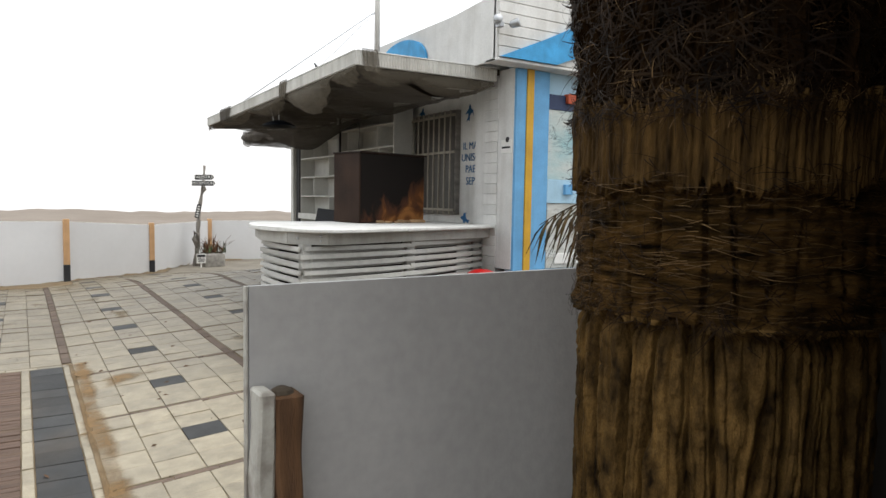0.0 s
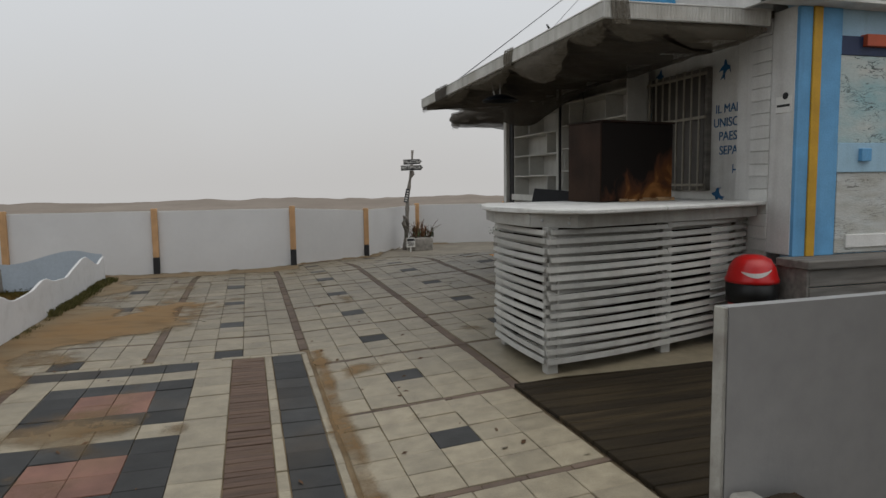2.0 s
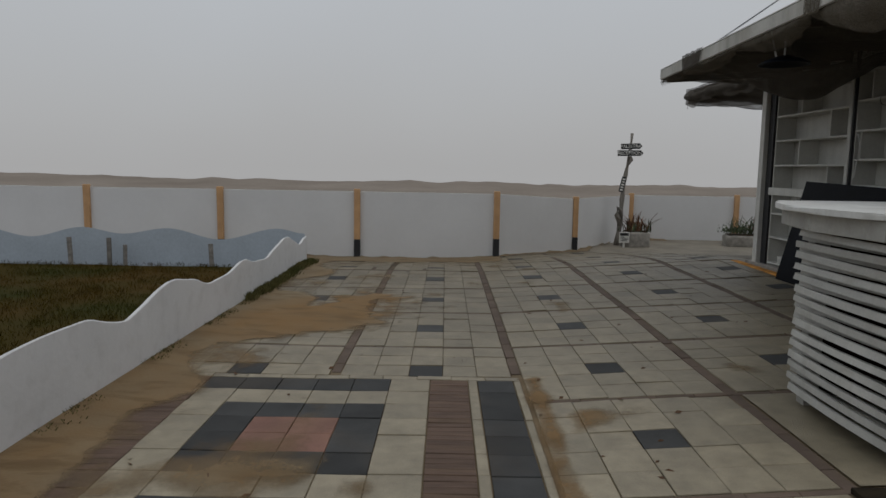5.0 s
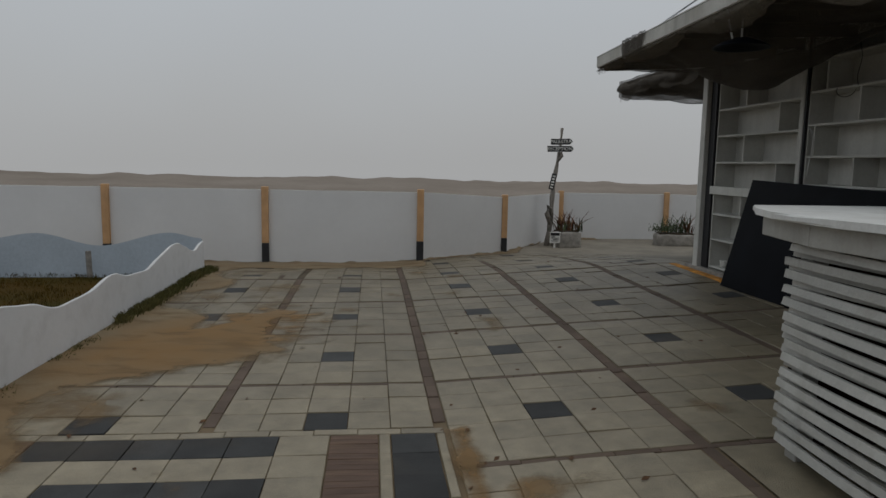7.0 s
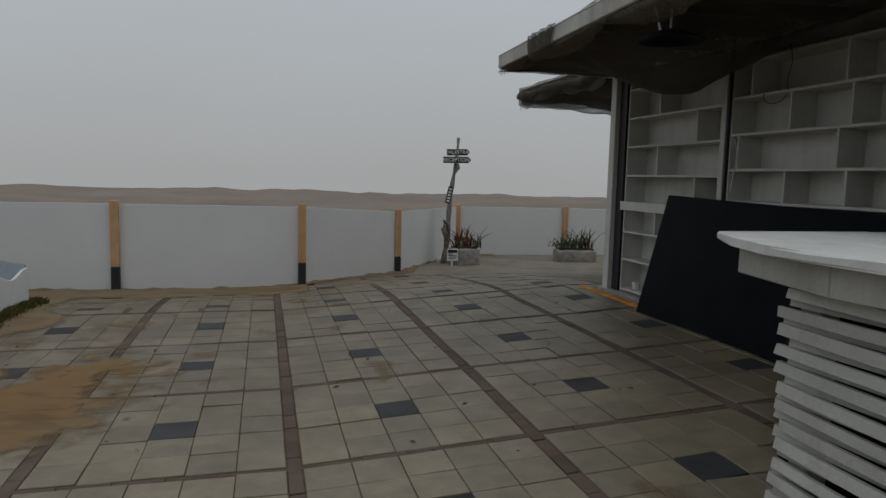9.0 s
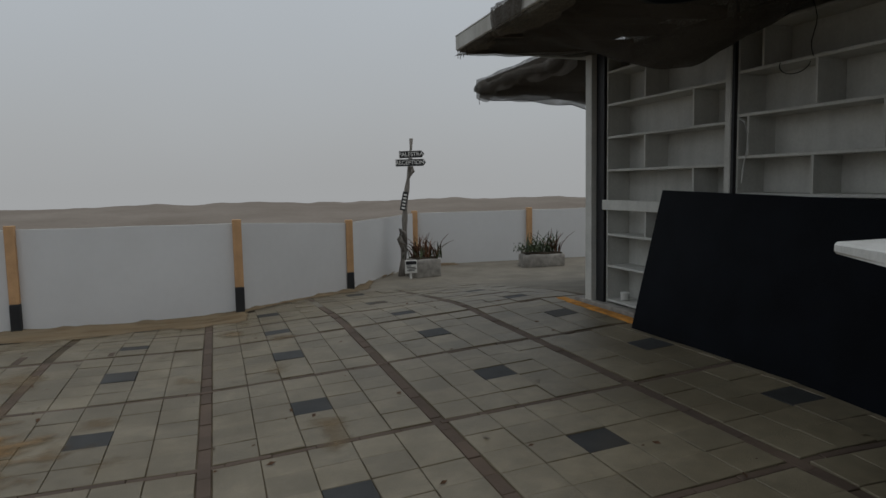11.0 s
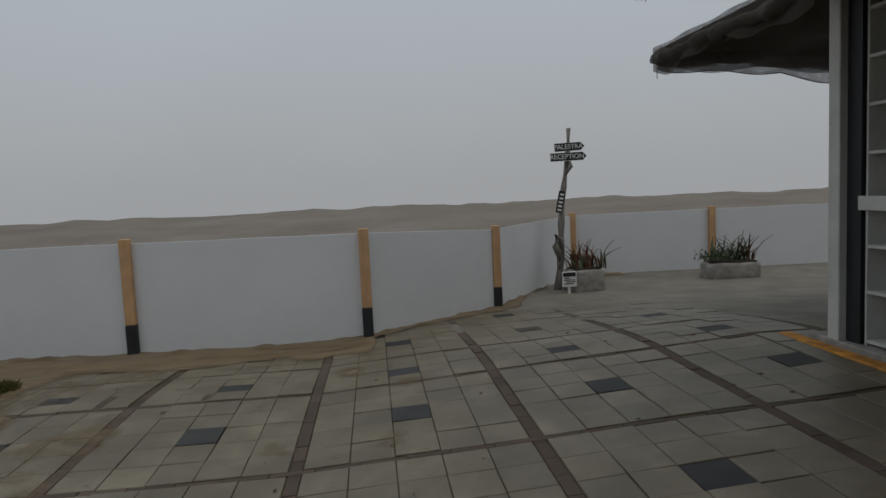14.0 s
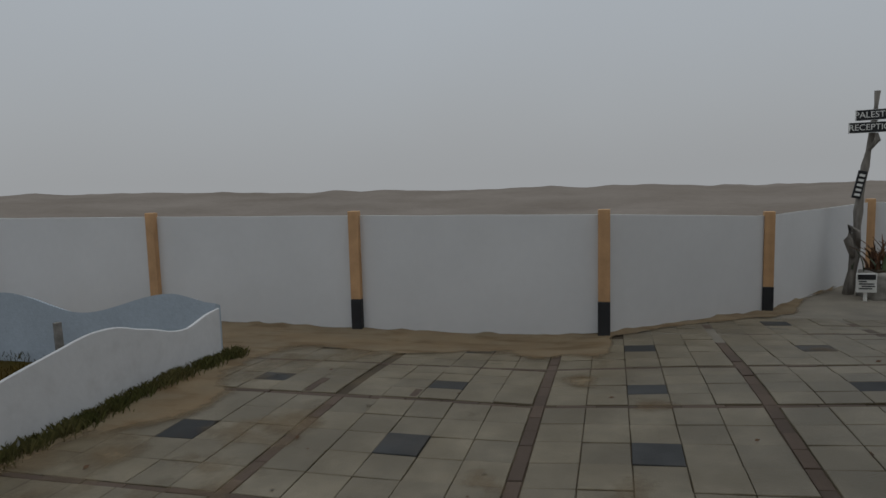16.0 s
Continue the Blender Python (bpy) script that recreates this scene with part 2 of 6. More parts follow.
m_weed = mat("olive_weed_grass", (0.07, 0.075, 0.022), (0.16, 0.135, 0.055), rough=0.8, spec=0.1, rnd=0.4, scale=3)
m_bark = mat("cracked_palm_bark", (0.010, 0.0055, 0.002), (0.200, 0.115, 0.036), rough=0.75, spec=0.06, scale=8, fine=0.85, stretch=(3.0, 3.0, 1.5), bump=1.0, bscale=22, stain=(0.012, 0.008, 0.004), stain_amt=0.9, stain_scale=2.6)
m_sheath = mat("woven_palm_sheath", (0.005, 0.003, 0.001), (0.105, 0.055, 0.015), rough=0.8, scale=5, fine=0.75, stretch=(2.2, 2.2, 11.0), bump=1.0, bscale=18, spec=0.04, stain=(0.004, 0.003, 0.001), stain_amt=1.0, stain_scale=1.2)
m_tanfibre = mat("tan_palm_fibre_band", (0.018, 0.010, 0.0035), (0.125, 0.070, 0.022), rough=0.8, scale=5, fine=0.7, stretch=(8.0, 8.0, 1.3), bump=1.0, bscale=14, spec=0.05, stain=(0.015, 0.009, 0.004), stain_amt=0.9, stain_scale=0.9)
m_shag = mat("shaggy_dark_palm_fibre", (0.0015, 0.001, 0.0005), (0.030, 0.015, 0.005), rough=0.85, scale=5, fine=0.75, stretch=(5.0, 5.0, 1.6), bump=1.0, bscale=20, spec=0.03)
m_fibre = mat("dark_palm_thread", (0.004, 0.002, 0.001), (0.030, 0.015, 0.005), rough=0.6, spec=0.08, scale=12, rnd=0.5, bump=0)
m_thread = mat("pale_palm_thread", (0.04, 0.022, 0.008), (0.17, 0.105, 0.045), rough=0.6, spec=0.12, scale=12, rnd=0.6, bump=0)
m_cable = mat("black_cable", (0.03, 0.03, 0.03), rough=0.6, bump=0)
m_whitecord = mat("white_cord", (0.55, 0.55, 0.53), rough=0.7, bump=0)

# thin fluted strip over the canopy's edge
m_flute = mat("white_fluted_strip", (0.56, 0.55, 0.51), rough=0.55, vary=0.12, scale=3, bump=0, stain=(0.24, 0.20, 0.15), stain_amt=0.9, stain_scale=1.8, streak=0.45)


def scribble(m, scale, lo, hi, width, ink, amount):
    """Loose dark brush strokes over a painted panel."""
    n, l = m.node_tree.nodes, m.node_tree.links
    b = n["Principled BSDF"]
    was = b.inputs["Base Color"].links[0].from_socket
    geo, mp, t = n.new("ShaderNodeNewGeometry"), n.new("ShaderNodeMapping"), n.new("ShaderNodeTexNoise")
    mp.inputs["Scale"].default_value = scale
    t.inputs["Scale"].default_value, t.inputs["Detail"].default_value, t.inputs["Distortion"].default_value = 1.0, 3, 1.4
    l.new(geo.outputs["Position"], mp.inputs["Vector"])
    l.new(mp.outputs["Vector"], t.inputs["Vector"])
    sub, ab, rg = n.new("ShaderNodeMath"), n.new("ShaderNodeMath"), n.new("ShaderNodeMapRange")
    sub.operation, ab.operation = "SUBTRACT", "ABSOLUTE"
    sub.inputs[1].default_value = 0.5
    l.new(t.outputs["Fac"], sub.inputs[0])
    l.new(sub.outputs[0], ab.inputs[0])
    rg.inputs["From Min"].default_value, rg.inputs["From Max"].default_value = width, width * 0.4
    l.new(ab.outputs[0], rg.inputs["Value"])
    k, kr, mul, mx = n.new("ShaderNodeTexNoise"), n.new("ShaderNodeMapRange"), n.new("ShaderNodeMath"), n.new("ShaderNodeMix")
    k.inputs["Scale"].default_value, k.inputs["Detail"].default_value = 4.5, 3
    l.new(geo.outputs["Position"], k.inputs["Vector"])
    kr.inputs["From Min"].default_value, kr.inputs["From Max"].default_value, kr.inputs["To Max"].default_value = lo, hi, amount
    l.new(k.outputs["Fac"], kr.inputs["Value"])
    mul.operation = "MULTIPLY"
    l.new(rg.outputs["Result"], mul.inputs[0])
    l.new(kr.outputs["Result"], mul.inputs[1])
    mx.data_type = "RGBA"
    l.new(mul.outputs[0], mx.inputs["Factor"])
    l.new(was, mx.inputs[6])
    mx.inputs[7].default_value = (*ink, 1)
    l.new(mx.outputs[2], b.inputs["Base Color"])


scribble(m_art, (5, 5, 17), 0.40, 0.58, 0.025, (0.06, 0.08, 0.08), 0.9)
scribble(m_art2, (3, 3, 24), 0.42, 0.62, 0.02, (0.10, 0.10, 0.085), 0.8)

# thin sand lets the tiles show through between its grains
sn, sl = m_sand.node_tree.nodes, m_sand.node_tree.links
s_at, s_no, s_geo, s_ad, s_rg = sn.new("ShaderNodeAttribute"), sn.new("ShaderNodeTexNoise"), sn.new("ShaderNodeNewGeometry"), sn.new("ShaderNodeMath"), sn.new("ShaderNodeMapRange")
s_at.attribute_name = "cover"
s_no.inputs["Scale"].default_value, s_no.inputs["Detail"].default_value = 3.2, 12
s_no.inputs["Roughness"].default_value = 0.78
s_ad.operation = "ADD"
s_rg.inputs["From Min"].default_value, s_rg.inputs["From Max"].default_value = 0.79, 1.17
s_rg.inputs["To Max"].default_value = 0.84
sl.new(s_geo.outputs["Position"], s_no.inputs["Vector"])
s_sep, s_mx, s_on = sn.new("ShaderNodeSeparateColor"), sn.new("ShaderNodeMix"), sn.new("ShaderNodeTexNoise")
s_od, s_or = sn.new("ShaderNodeMath"), sn.new("ShaderNodeMapRange")
sl.new(s_at.outputs["Color"], s_sep.inputs[0])
s_mx.data_type = "RGBA"
s_on.inputs["Scale"].default_value, s_on.inputs["Detail"].default_value = 3.0, 10
sl.new(s_geo.outputs["Position"], s_on.inputs["Vector"])
s_od.operation = "ADD"
sl.new(s_sep.outputs["Green"], s_od.inputs[0])
sl.new(s_on.outputs["Fac"], s_od.inputs[1])
s_or.inputs["From Min"].default_value, s_or.inputs["From Max"].default_value = 0.62, 1.6
sl.new(s_od.outputs[0], s_or.inputs["Value"])
sl.new(s_or.outputs["Result"], s_mx.inputs["Factor"])
sl.new(sn["Principled BSDF"].inputs["Base Color"].links[0].from_socket, s_mx.inputs[6])
s_mx.inputs[7].default_value = (0.205, 0.118, 0.045, 1)
s_cn, s_cr, s_cm, s_cp = sn.new("ShaderNodeTexNoise"), sn.new("ShaderNodeMapRange"), sn.new("ShaderNodeMix"), sn.new("ShaderNodeMapping")
s_cp.inputs["Scale"].default_value, s_cp.inputs["Rotation"].default_value = (2.2, 6.5, 4), (0, 0, 0.25)
s_cn.inputs["Detail"].default_value, s_cn.inputs["Scale"].default_value, s_cn.inputs["Distortion"].default_value = 9, 1.0, 0.6
sl.new(s_geo.outputs["Position"], s_cp.inputs["Vector"])
sl.new(s_cp.outputs["Vector"], s_cn.inputs["Vector"])
s_cr.inputs["From Min"].default_value, s_cr.inputs["From Max"].default_value, s_cr.inputs["To Max"].default_value = 0.50, 0.66, 0.75
sl.new(s_cn.outputs["Fac"], s_cr.inputs["Value"])
s_cm.data_type = "RGBA"
sl.new(s_cr.outputs["Result"], s_cm.inputs["Factor"])
sl.new(s_mx.outputs[2], s_cm.inputs[6])
s_cm.inputs[7].default_value = (0.12, 0.074, 0.031, 1)
sl.new(s_cm.outputs[2], sn["Principled BSDF"].inputs["Base Color"])
sl.new(s_sep.outputs["Red"], s_ad.inputs[0])
sl.new(s_no.outputs["Fac"], s_ad.inputs[1])
sl.new(s_ad.outputs[0], s_rg.inputs["Value"])
sl.new(s_rg.outputs["Result"], sn["Principled BSDF"].inputs["Alpha"])

# brown fishing net: threads with open meshes between them
m_net = bpy.data.materials.new("brown_fishing_net")
m_net.use_nodes = True
nn, nl = m_net.node_tree.nodes, m_net.node_tree.links
n_geo, n_vor, n_lt = nn.new("ShaderNodeNewGeometry"), nn.new("ShaderNodeTexVoronoi"), nn.new("ShaderNodeMapRange")
n_noise, n_tr, n_mix = nn.new("ShaderNodeTexNoise"), nn.new("ShaderNodeBsdfTransparent"), nn.new("ShaderNodeMixShader")
n_vor.feature = "DISTANCE_TO_EDGE"
n_vor.inputs["Scale"].default_value = 95
n_noise.inputs["Scale"].default_value, n_noise.inputs["Detail"].default_value = 2.2, 5
n_lt.inputs["From Min"].default_value, n_lt.inputs["From Max"].default_value = 0.02, 0.30
n_lt.inputs["To Max"].default_value = 1.5
nl.new(n_geo.outputs["Position"], n_vor.inputs["Vector"])
nl.new(n_geo.outputs["Position"], n_noise.inputs["Vector"])
n_mul = nn.new("ShaderNodeMath")
n_mul.operation = "MULTIPLY"
nl.new(n_vor.outputs["Distance"], n_lt.inputs["Value"])
nl.new(n_lt.outputs["Result"], n_mul.inputs[0])
nl.new(n_noise.outputs["Fac"], n_mul.inputs[1])
nn["Principled BSDF"].inputs["Base Color"].default_value = (0.115, 0.098, 0.072, 1)
nn["Principled BSDF"].inputs["Roughness"].default_value = 0.9
nl.new(n_mul.outputs[0], n_mix.inputs["Fac"])
nl.new(nn["Principled BSDF"].outputs[0], n_mix.inputs[1])
nl.new(n_tr.outputs[0], n_mix.inputs[2])
nl.new(n_mix.outputs[0], nn["Material Output"].inputs["Surface"])

# the same net, darkened: shade under the canopy is put into its colour
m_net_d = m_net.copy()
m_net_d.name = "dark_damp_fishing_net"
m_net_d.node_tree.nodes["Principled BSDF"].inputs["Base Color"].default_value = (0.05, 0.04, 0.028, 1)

# nearly black copy; shade under the rear canopy is in its colour
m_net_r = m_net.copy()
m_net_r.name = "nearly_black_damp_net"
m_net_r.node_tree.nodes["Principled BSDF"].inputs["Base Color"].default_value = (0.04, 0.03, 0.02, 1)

# printed fire on a dark steel front: flame tongues near the lower edge
m_fire = bpy.data.materials.new("printed_flames")
m_fire.use_nodes = True
fn, fl = m_fire.node_tree.nodes, m_fire.node_tree.links
f_co, f_map, f_noise, f_sep = fn.new("ShaderNodeTexCoord"), fn.new("ShaderNodeMapping"), fn.new("ShaderNodeTexNoise"), fn.new("ShaderNodeSeparateXYZ")
f_sub, f_ramp = fn.new("ShaderNodeMath"), fn.new("ShaderNodeValToRGB")
f_map.inputs["Scale"].default_value = (5, 5, 3.4)
f_noise.inputs["Scale"].default_value, f_noise.inputs["Detail"].default_value = 1.0, 6
f_noise.inputs["Distortion"].default_value = 1.2
fl.new(f_co.outputs["Object"], f_map.inputs["Vector"])
fl.new(f_map.outputs["Vector"], f_noise.inputs["Vector"])
fl.new(f_co.outputs["Generated"], f_sep.inputs[0])
f_sub.operation = "MULTIPLY_ADD"
f_sub.inputs[1].default_value = -0.72
fl.new(f_sep.outputs["Z"], f_sub.inputs[0])
fl.new(f_noise.outputs["Fac"], f_sub.inputs[2])
f_x = fn.new("ShaderNodeMath")
f_x.operation = "MULTIPLY_ADD"
f_x.inputs[1].default_value = 0.34
fl.new(f_sep.outputs["X"], f_x.inputs[0])
fl.new(f_sub.outputs[0], f_x.inputs[2])
fl.new(f_x.outputs[0], f_ramp.inputs["Fac"])
f_ramp.color_ramp.elements[0].position, f_ramp.color_ramp.elements[0].color = 0.40, (0.007, 0.005, 0.004, 1)
f_ramp.color_ramp.elements[1].position, f_ramp.color_ramp.elements[1].color = 0.82, (0.20, 0.085, 0.025, 1)
e = f_ramp.color_ramp.elements.new(0.54)
e.color = (0.05, 0.02, 0.01, 1)
e = f_ramp.color_ramp.elements.new(0.66)
e.color = (0.075, 0.028, 0.009, 1)
fl.new(f_ramp.outputs["Color"], fn["Principled BSDF"].inputs["Base Color"])
fn["Principled BSDF"].inputs["Roughness"].default_value = 0.6
fn["Principled BSDF"].inputs["Specular IOR Level"].default_value = 0.1


# ---- helpers for shapes ----
def thing(name, at, label, category, group="", kind=""):
    ob = new(name)
    ob.empty_display_size = 0.1
    ob.matrix_basis = Matrix.Translation(at)
    return tagged(ob, label, category, group, kind)


def part(name, bm, material, parent=None, label="", smooth=False):
    """One mesh object, built in world coordinates, under a thing or a part."""
    me = bpy.data.meshes.new(name)
    bm.normal_update()
    bm.to_mesh(me)
    bm.free()
    me.materials.append(material)
    if smooth:
        me.shade_smooth()
    ob = new(name, me)
    if parent:
        ob.parent = parent
        m = parent.matrix_basis.copy()
        if parent.parent:
            m = parent.parent.matrix_basis @ parent.matrix_parent_inverse @ m
        ob.matrix_parent_inverse = m.inverted()
    if label:
        ob["label"] = label
    return ob


def box(a, b, bevel=0.006, bm=None):
    bm = bm or bmesh.new()
    vs = [bm.verts.new((x, y, z)) for z in (a[2], b[2]) for y in (a[1], b[1]) for x in (a[0], b[0])]
    fs = [bm.faces.new([vs[i] for i in f]) for f in ((0, 2, 3, 1), (4, 5, 7, 6), (0, 1, 5, 4), (2, 6, 7, 3), (0, 4, 6, 2), (1, 3, 7, 5))]
    if bevel:
        bmesh.ops.bevel(bm, geom=list({e for f in fs for e in f.edges}), offset=bevel, segments=1, affect="EDGES")
    return bm


def beam(p, q, w, h, bevel=0.004, bm=None, up=(0, 0, 1)):
    """A bar of section w by h from p to q."""
    p, q = Vector(p), Vector(q)
    d = (q - p).normalized()
    s = d.cross(Vector(up))
    s = s.normalized() if s.length > 1e-4 else Vector((1, 0, 0))
    u = s.cross(d)
    bm = bm or bmesh.new()
    vs = [bm.verts.new(c + s * (i * w / 2) + u * (j * h / 2)) for c in (p, q) for j in (-1, 1) for i in (-1, 1)]
    fs = [bm.faces.new([vs[i] for i in f]) for f in ((0, 1, 3, 2), (4, 6, 7, 5), (0, 4, 5, 1), (2, 3, 7, 6), (0, 2, 6, 4), (1, 5, 7, 3))]
    if bevel:
        bmesh.ops.bevel(bm, geom=list({e for f in fs for e in f.edges}), offset=bevel, segments=1, affect="EDGES")
    return bm


def tube(points, radii, sides=10, bm=None, caps=True):
    bm = bm or bmesh.new()
    rings = []
    pts = [Vector(p) for p in points]
    for i, p in enumerate(pts):
        d = (pts[min(i + 1, len(pts) - 1)] - pts[max(i - 1, 0)]).normalized()
        s = d.cross(Vector((0.13, 0.21, 1.0) if abs(d.z) < 0.9 else (1, 0.1, 0))).normalized()
        u = s.cross(d)
        r = radii if isinstance(radii, (int, float)) else radii[i]
        rings.append([bm.verts.new(p + (s * math.cos(a) + u * math.sin(a)) * r) for a in (k * math.tau / sides for k in range(sides))])
    for a, b in zip(rings, rings[1:]):
        for k in range(sides):
            bm.faces.new((a[k], a[(k + 1) % sides], b[(k + 1) % sides], b[k]))
    if caps:
        bm.faces.new(rings[0][::-1])
        bm.faces.new(rings[-1])
    return bm


def lathe(profile, at, sides=28):
    """profile: rows of radius, height."""
    bm = bmesh.new()
    rings = [[bm.verts.new((at[0] + r * math.cos(a), at[1] + r * math.sin(a), at[2] + z)) for a in (k * math.tau / sides for k in range(sides))] for r, z in profile]
    for a, b in zip(rings, rings[1:]):
        for k in range(sides):
            bm.faces.new((a[k], a[(k + 1) % sides], b[(k + 1) % sides], b[k]))
    bm.faces.new(rings[0][::-1])
    bm.faces.new(rings[-1])
    return bm


def prism(outline, z0, z1, bevel=0.0, bm=None):
    """A flat slab over an outline of x, y rows, counter-clockwise."""
    bm = bm or bmesh.new()
    lo, hi = [bm.verts.new((x, y, z0)) for x, y in outline], [bm.verts.new((x, y, z1)) for x, y in outline]
    k = len(lo)
    fs = [bm.faces.new(lo[::-1]), bm.faces.new(hi)] + [bm.faces.new((lo[i], lo[(i + 1) % k], hi[(i + 1) % k], hi[i])) for i in range(k)]
    if bevel:
        bmesh.ops.bevel(bm, geom=list({e for f in fs for e in f.edges}), offset=bevel, segments=1, affect="EDGES")
    return bm


def plate_y(outline, y, thick):
    """An upright slab in the plane of a given y; outline in x, z."""
    bm = bmesh.new()
    a, b = [bm.verts.new((x, y, z)) for x, z in outline], [bm.verts.new((x, y - thick, z)) for x, z in outline]
    k = len(a)
    bm.faces.new(a[::-1])
    bm.faces.new(b)
    for i in range(k):
        bm.faces.new((a[i], a[(i + 1) % k], b[(i + 1) % k], b[i]))
    bmesh.ops.recalc_face_normals(bm, faces=bm.faces)
    return bm


def plate_x(outline, x, thick):
    """An upright slab in the plane of a given x; outline in y, z."""
    bm = plate_y(outline, 0, thick)
    for v in bm.verts:
        v.co = Vector((x + v.co.y, v.co.x, v.co.z))
    bmesh.ops.recalc_face_normals(bm, faces=bm.faces)
    return bm


def lettering(name, text, m, size, material, parent):
    """Flat letters of the built-in font, as one mesh."""
    cu = bpy.data.curves.new(name, "FONT")
    cu.body, cu.size, cu.extrude, cu.align_x, cu.align_y = text, size, 0.002, "CENTER", "CENTER"
    tmp = bpy.data.objects.new(name, cu)
    scene.collection.objects.link(tmp)
    me = bpy.data.meshes.new_from_object(tmp.evaluated_get(bpy.context.evaluated_depsgraph_get()))
    bpy.data.objects.remove(tmp)
    bm = bmesh.new()
    bm.from_mesh(me)
    bm.transform(m)
    bpy.data.meshes.remove(me)
    return part(name, bm, material, parent)


def smooth01(v):
    v = max(0.0, min(1.0, v))
    return v * v * (3 - 2 * v)


def lerp_rows(rows, v):
    """Soft interpolation in rows of place, value."""
    if v <= rows[0][0]:
        return rows[0][1]
    for (a, p), (b, q) in zip(rows, rows[1:]):
        if v <= b:
            return p + (q - p) * smooth01((v - a) / (b - a))
    return rows[-1][1]


def level(x, y):
    """Height of the paving: it falls away from the kiosk and towards the far wall."""
    across = 0.065 * max(0.0, min(1.7 + 1.9 * smooth01((y - 6.5) / 2.5), x - 0.4)) * (1 - smooth01((y - 12.5) / 4))
    across -= 0.06 * smooth01((y - 12.6) / 2.2) * smooth01((1.3 - x) / 2.0)
    return -0.05 + across - 0.035 * max(0.0, min(3.8, y - 12.5)) + 0.012 * noise.noise((x * 0.7, y * 0.7, 3.0))


WALL = [(-22.0, 16.05), (-12.06, 15.5), (-9.48, 15.34), (-6.9, 15.18), (-4.32, 15.02), (-1.74, 14.87), (0.82, 14.62), (2.57, 16.3), (4.43, 18.95), (6.96, 18.83), (9.5, 18.7), (12.0, 18.6), (22.0, 18.2)]


def wall_y(x):
    for (a, p), (b, q) in zip(WALL, WALL[1:]):
        if x <= b:
            return p + (q - p) * (x - a) / (b - a)
    return WALL[-1][1]


def beach(x, y):
    """Ground height everywhere: under the paving, and the sand ridges beyond the wall."""
    out = smooth01((y - wall_y(max(-21.9, min(21.9, x))) - 0.2) / 3.0)
    r = math.hypot(x, y)
    az = math.atan2(x, y)
    crest = 0.56 + 0.95 * max(0.0, min(0.9, -az - 0.26)) + 0.17 * noise.noise((az * 9, 1.0, 0)) + 0.13 * noise.noise((az * 30, 5.0, 0)) + 0.05 * noise.noise((az * 90, 2.0, 0))
    rise = smooth01((r - 20) / 26)
    fall = max(0.0, r - 46.5)
    hill = -0.35 + (crest + 0.35) * rise - 0.05 * fall + 0.10 * noise.noise((x * 0.22, y * 0.22, 7)) * max(0.0, 1 - fall / 10)
    near = level(x, min(y, 19.0)) - 0.075 - 0.25 * smooth01((-2.5 - x) / 0.6) * smooth01((13.6 - y) / 0.5)
    return near * (1 - out) + hill * out


# ---- ground ----
def axis(lo, hi, fine_lo, fine_hi, step, grow=1.22):
    v, out = fine_lo, []
    while v <= fine_hi:
        out.append(v)
        v += step
    s, v = step, fine_hi
    while v < hi:
        s *= grow
        v += s
        out.append(v)
    s, v = step, fine_lo
    while v > lo:
        s *= grow
        v -= s
        out.insert(0, v)
    return out


bm = bmesh.new()
gx, gy = axis(-900, 900, -40, 40, 0.5, 1.12), axis(-300, 1200, -4, 52, 0.5, 1.12)
rows = [[bm.verts.new((x, y, beach(x, y))) for x in gx] for y in gy]
for r0, r1 in zip(rows, rows[1:]):
    for i in range(len(gx) - 1):
        bm.faces.new((r0[i], r0[i + 1], r1[i + 1], r1[i]))
tagged(part("ground", bm, m_beach, None, smooth=True), "pale beach sand rising to low hazy dunes", "sand", kind="structure")


def sand_cover(x, y):
    """How far the blown sand stands above the paving; below zero there is none."""
    n1, n2 = noise.noise((x * 1.1, y * 1.1, 0.5)), noise.noise((x * 3.4, y * 3.4, 9.5))
    v = -0.05
    v = max(v, 0.085 * smooth01((-1.42 - x - 0.6 * n1) / 1.0) - 0.045 - 0.03 * smooth01((4.4 - y) / 2))
    d = math.hypot((x + 1.42 - 0.42 * (y - 9.3)) / 0.85, (y - 9.35) / 1.3)
    v = max(v, 0.075 * (1 - d) + 0.045 * n1 + 0.02 * noise.noise((x * 5, y * 9, 4)))
    v = max(v, 0.11 * smooth01((y - wall_y(x) + 1.55 + 0.45 * n1) / 1.5) - 0.045 if x < 0.9 else -1)
    if x >= 0.6:
        v = max(v, 0.10 * smooth01((y - wall_y(x) + 0.6 + 0.4 * n1) / 0.7) - 0.055 if x < 4.0 else -1)
    if x >= 4.0:
        v = max(v, 0.08 * smooth01((y - wall_y(x) + 0.6) / 0.6) - 0.05)
    if y < 7.25:
        v = max(v, 0.016 - abs(x - 0.515 - 0.04 * n1) * 0.26 - 0.006 * smooth01((5.5 - y) / 2))
    # a film of dust over the walkway, and small orange blotches down the yard
    v = max(v, -0.008 - 0.035 * smooth01((x + 1.1) / 0.9) + 0.022 * n1)
    if x < 2.6 and 5 < y:
        v = max(v, 0.06 * (noise.noise((x * 2.1, y * 2.1, 3.3)) - 0.5) - 0.010)
    return v + (0.012 + 0.02 * smooth01((y - wall_y(x) + 1.2) / 0.8)) * n2 + 0.006 * noise.noise((x * 9, y * 9, 2))


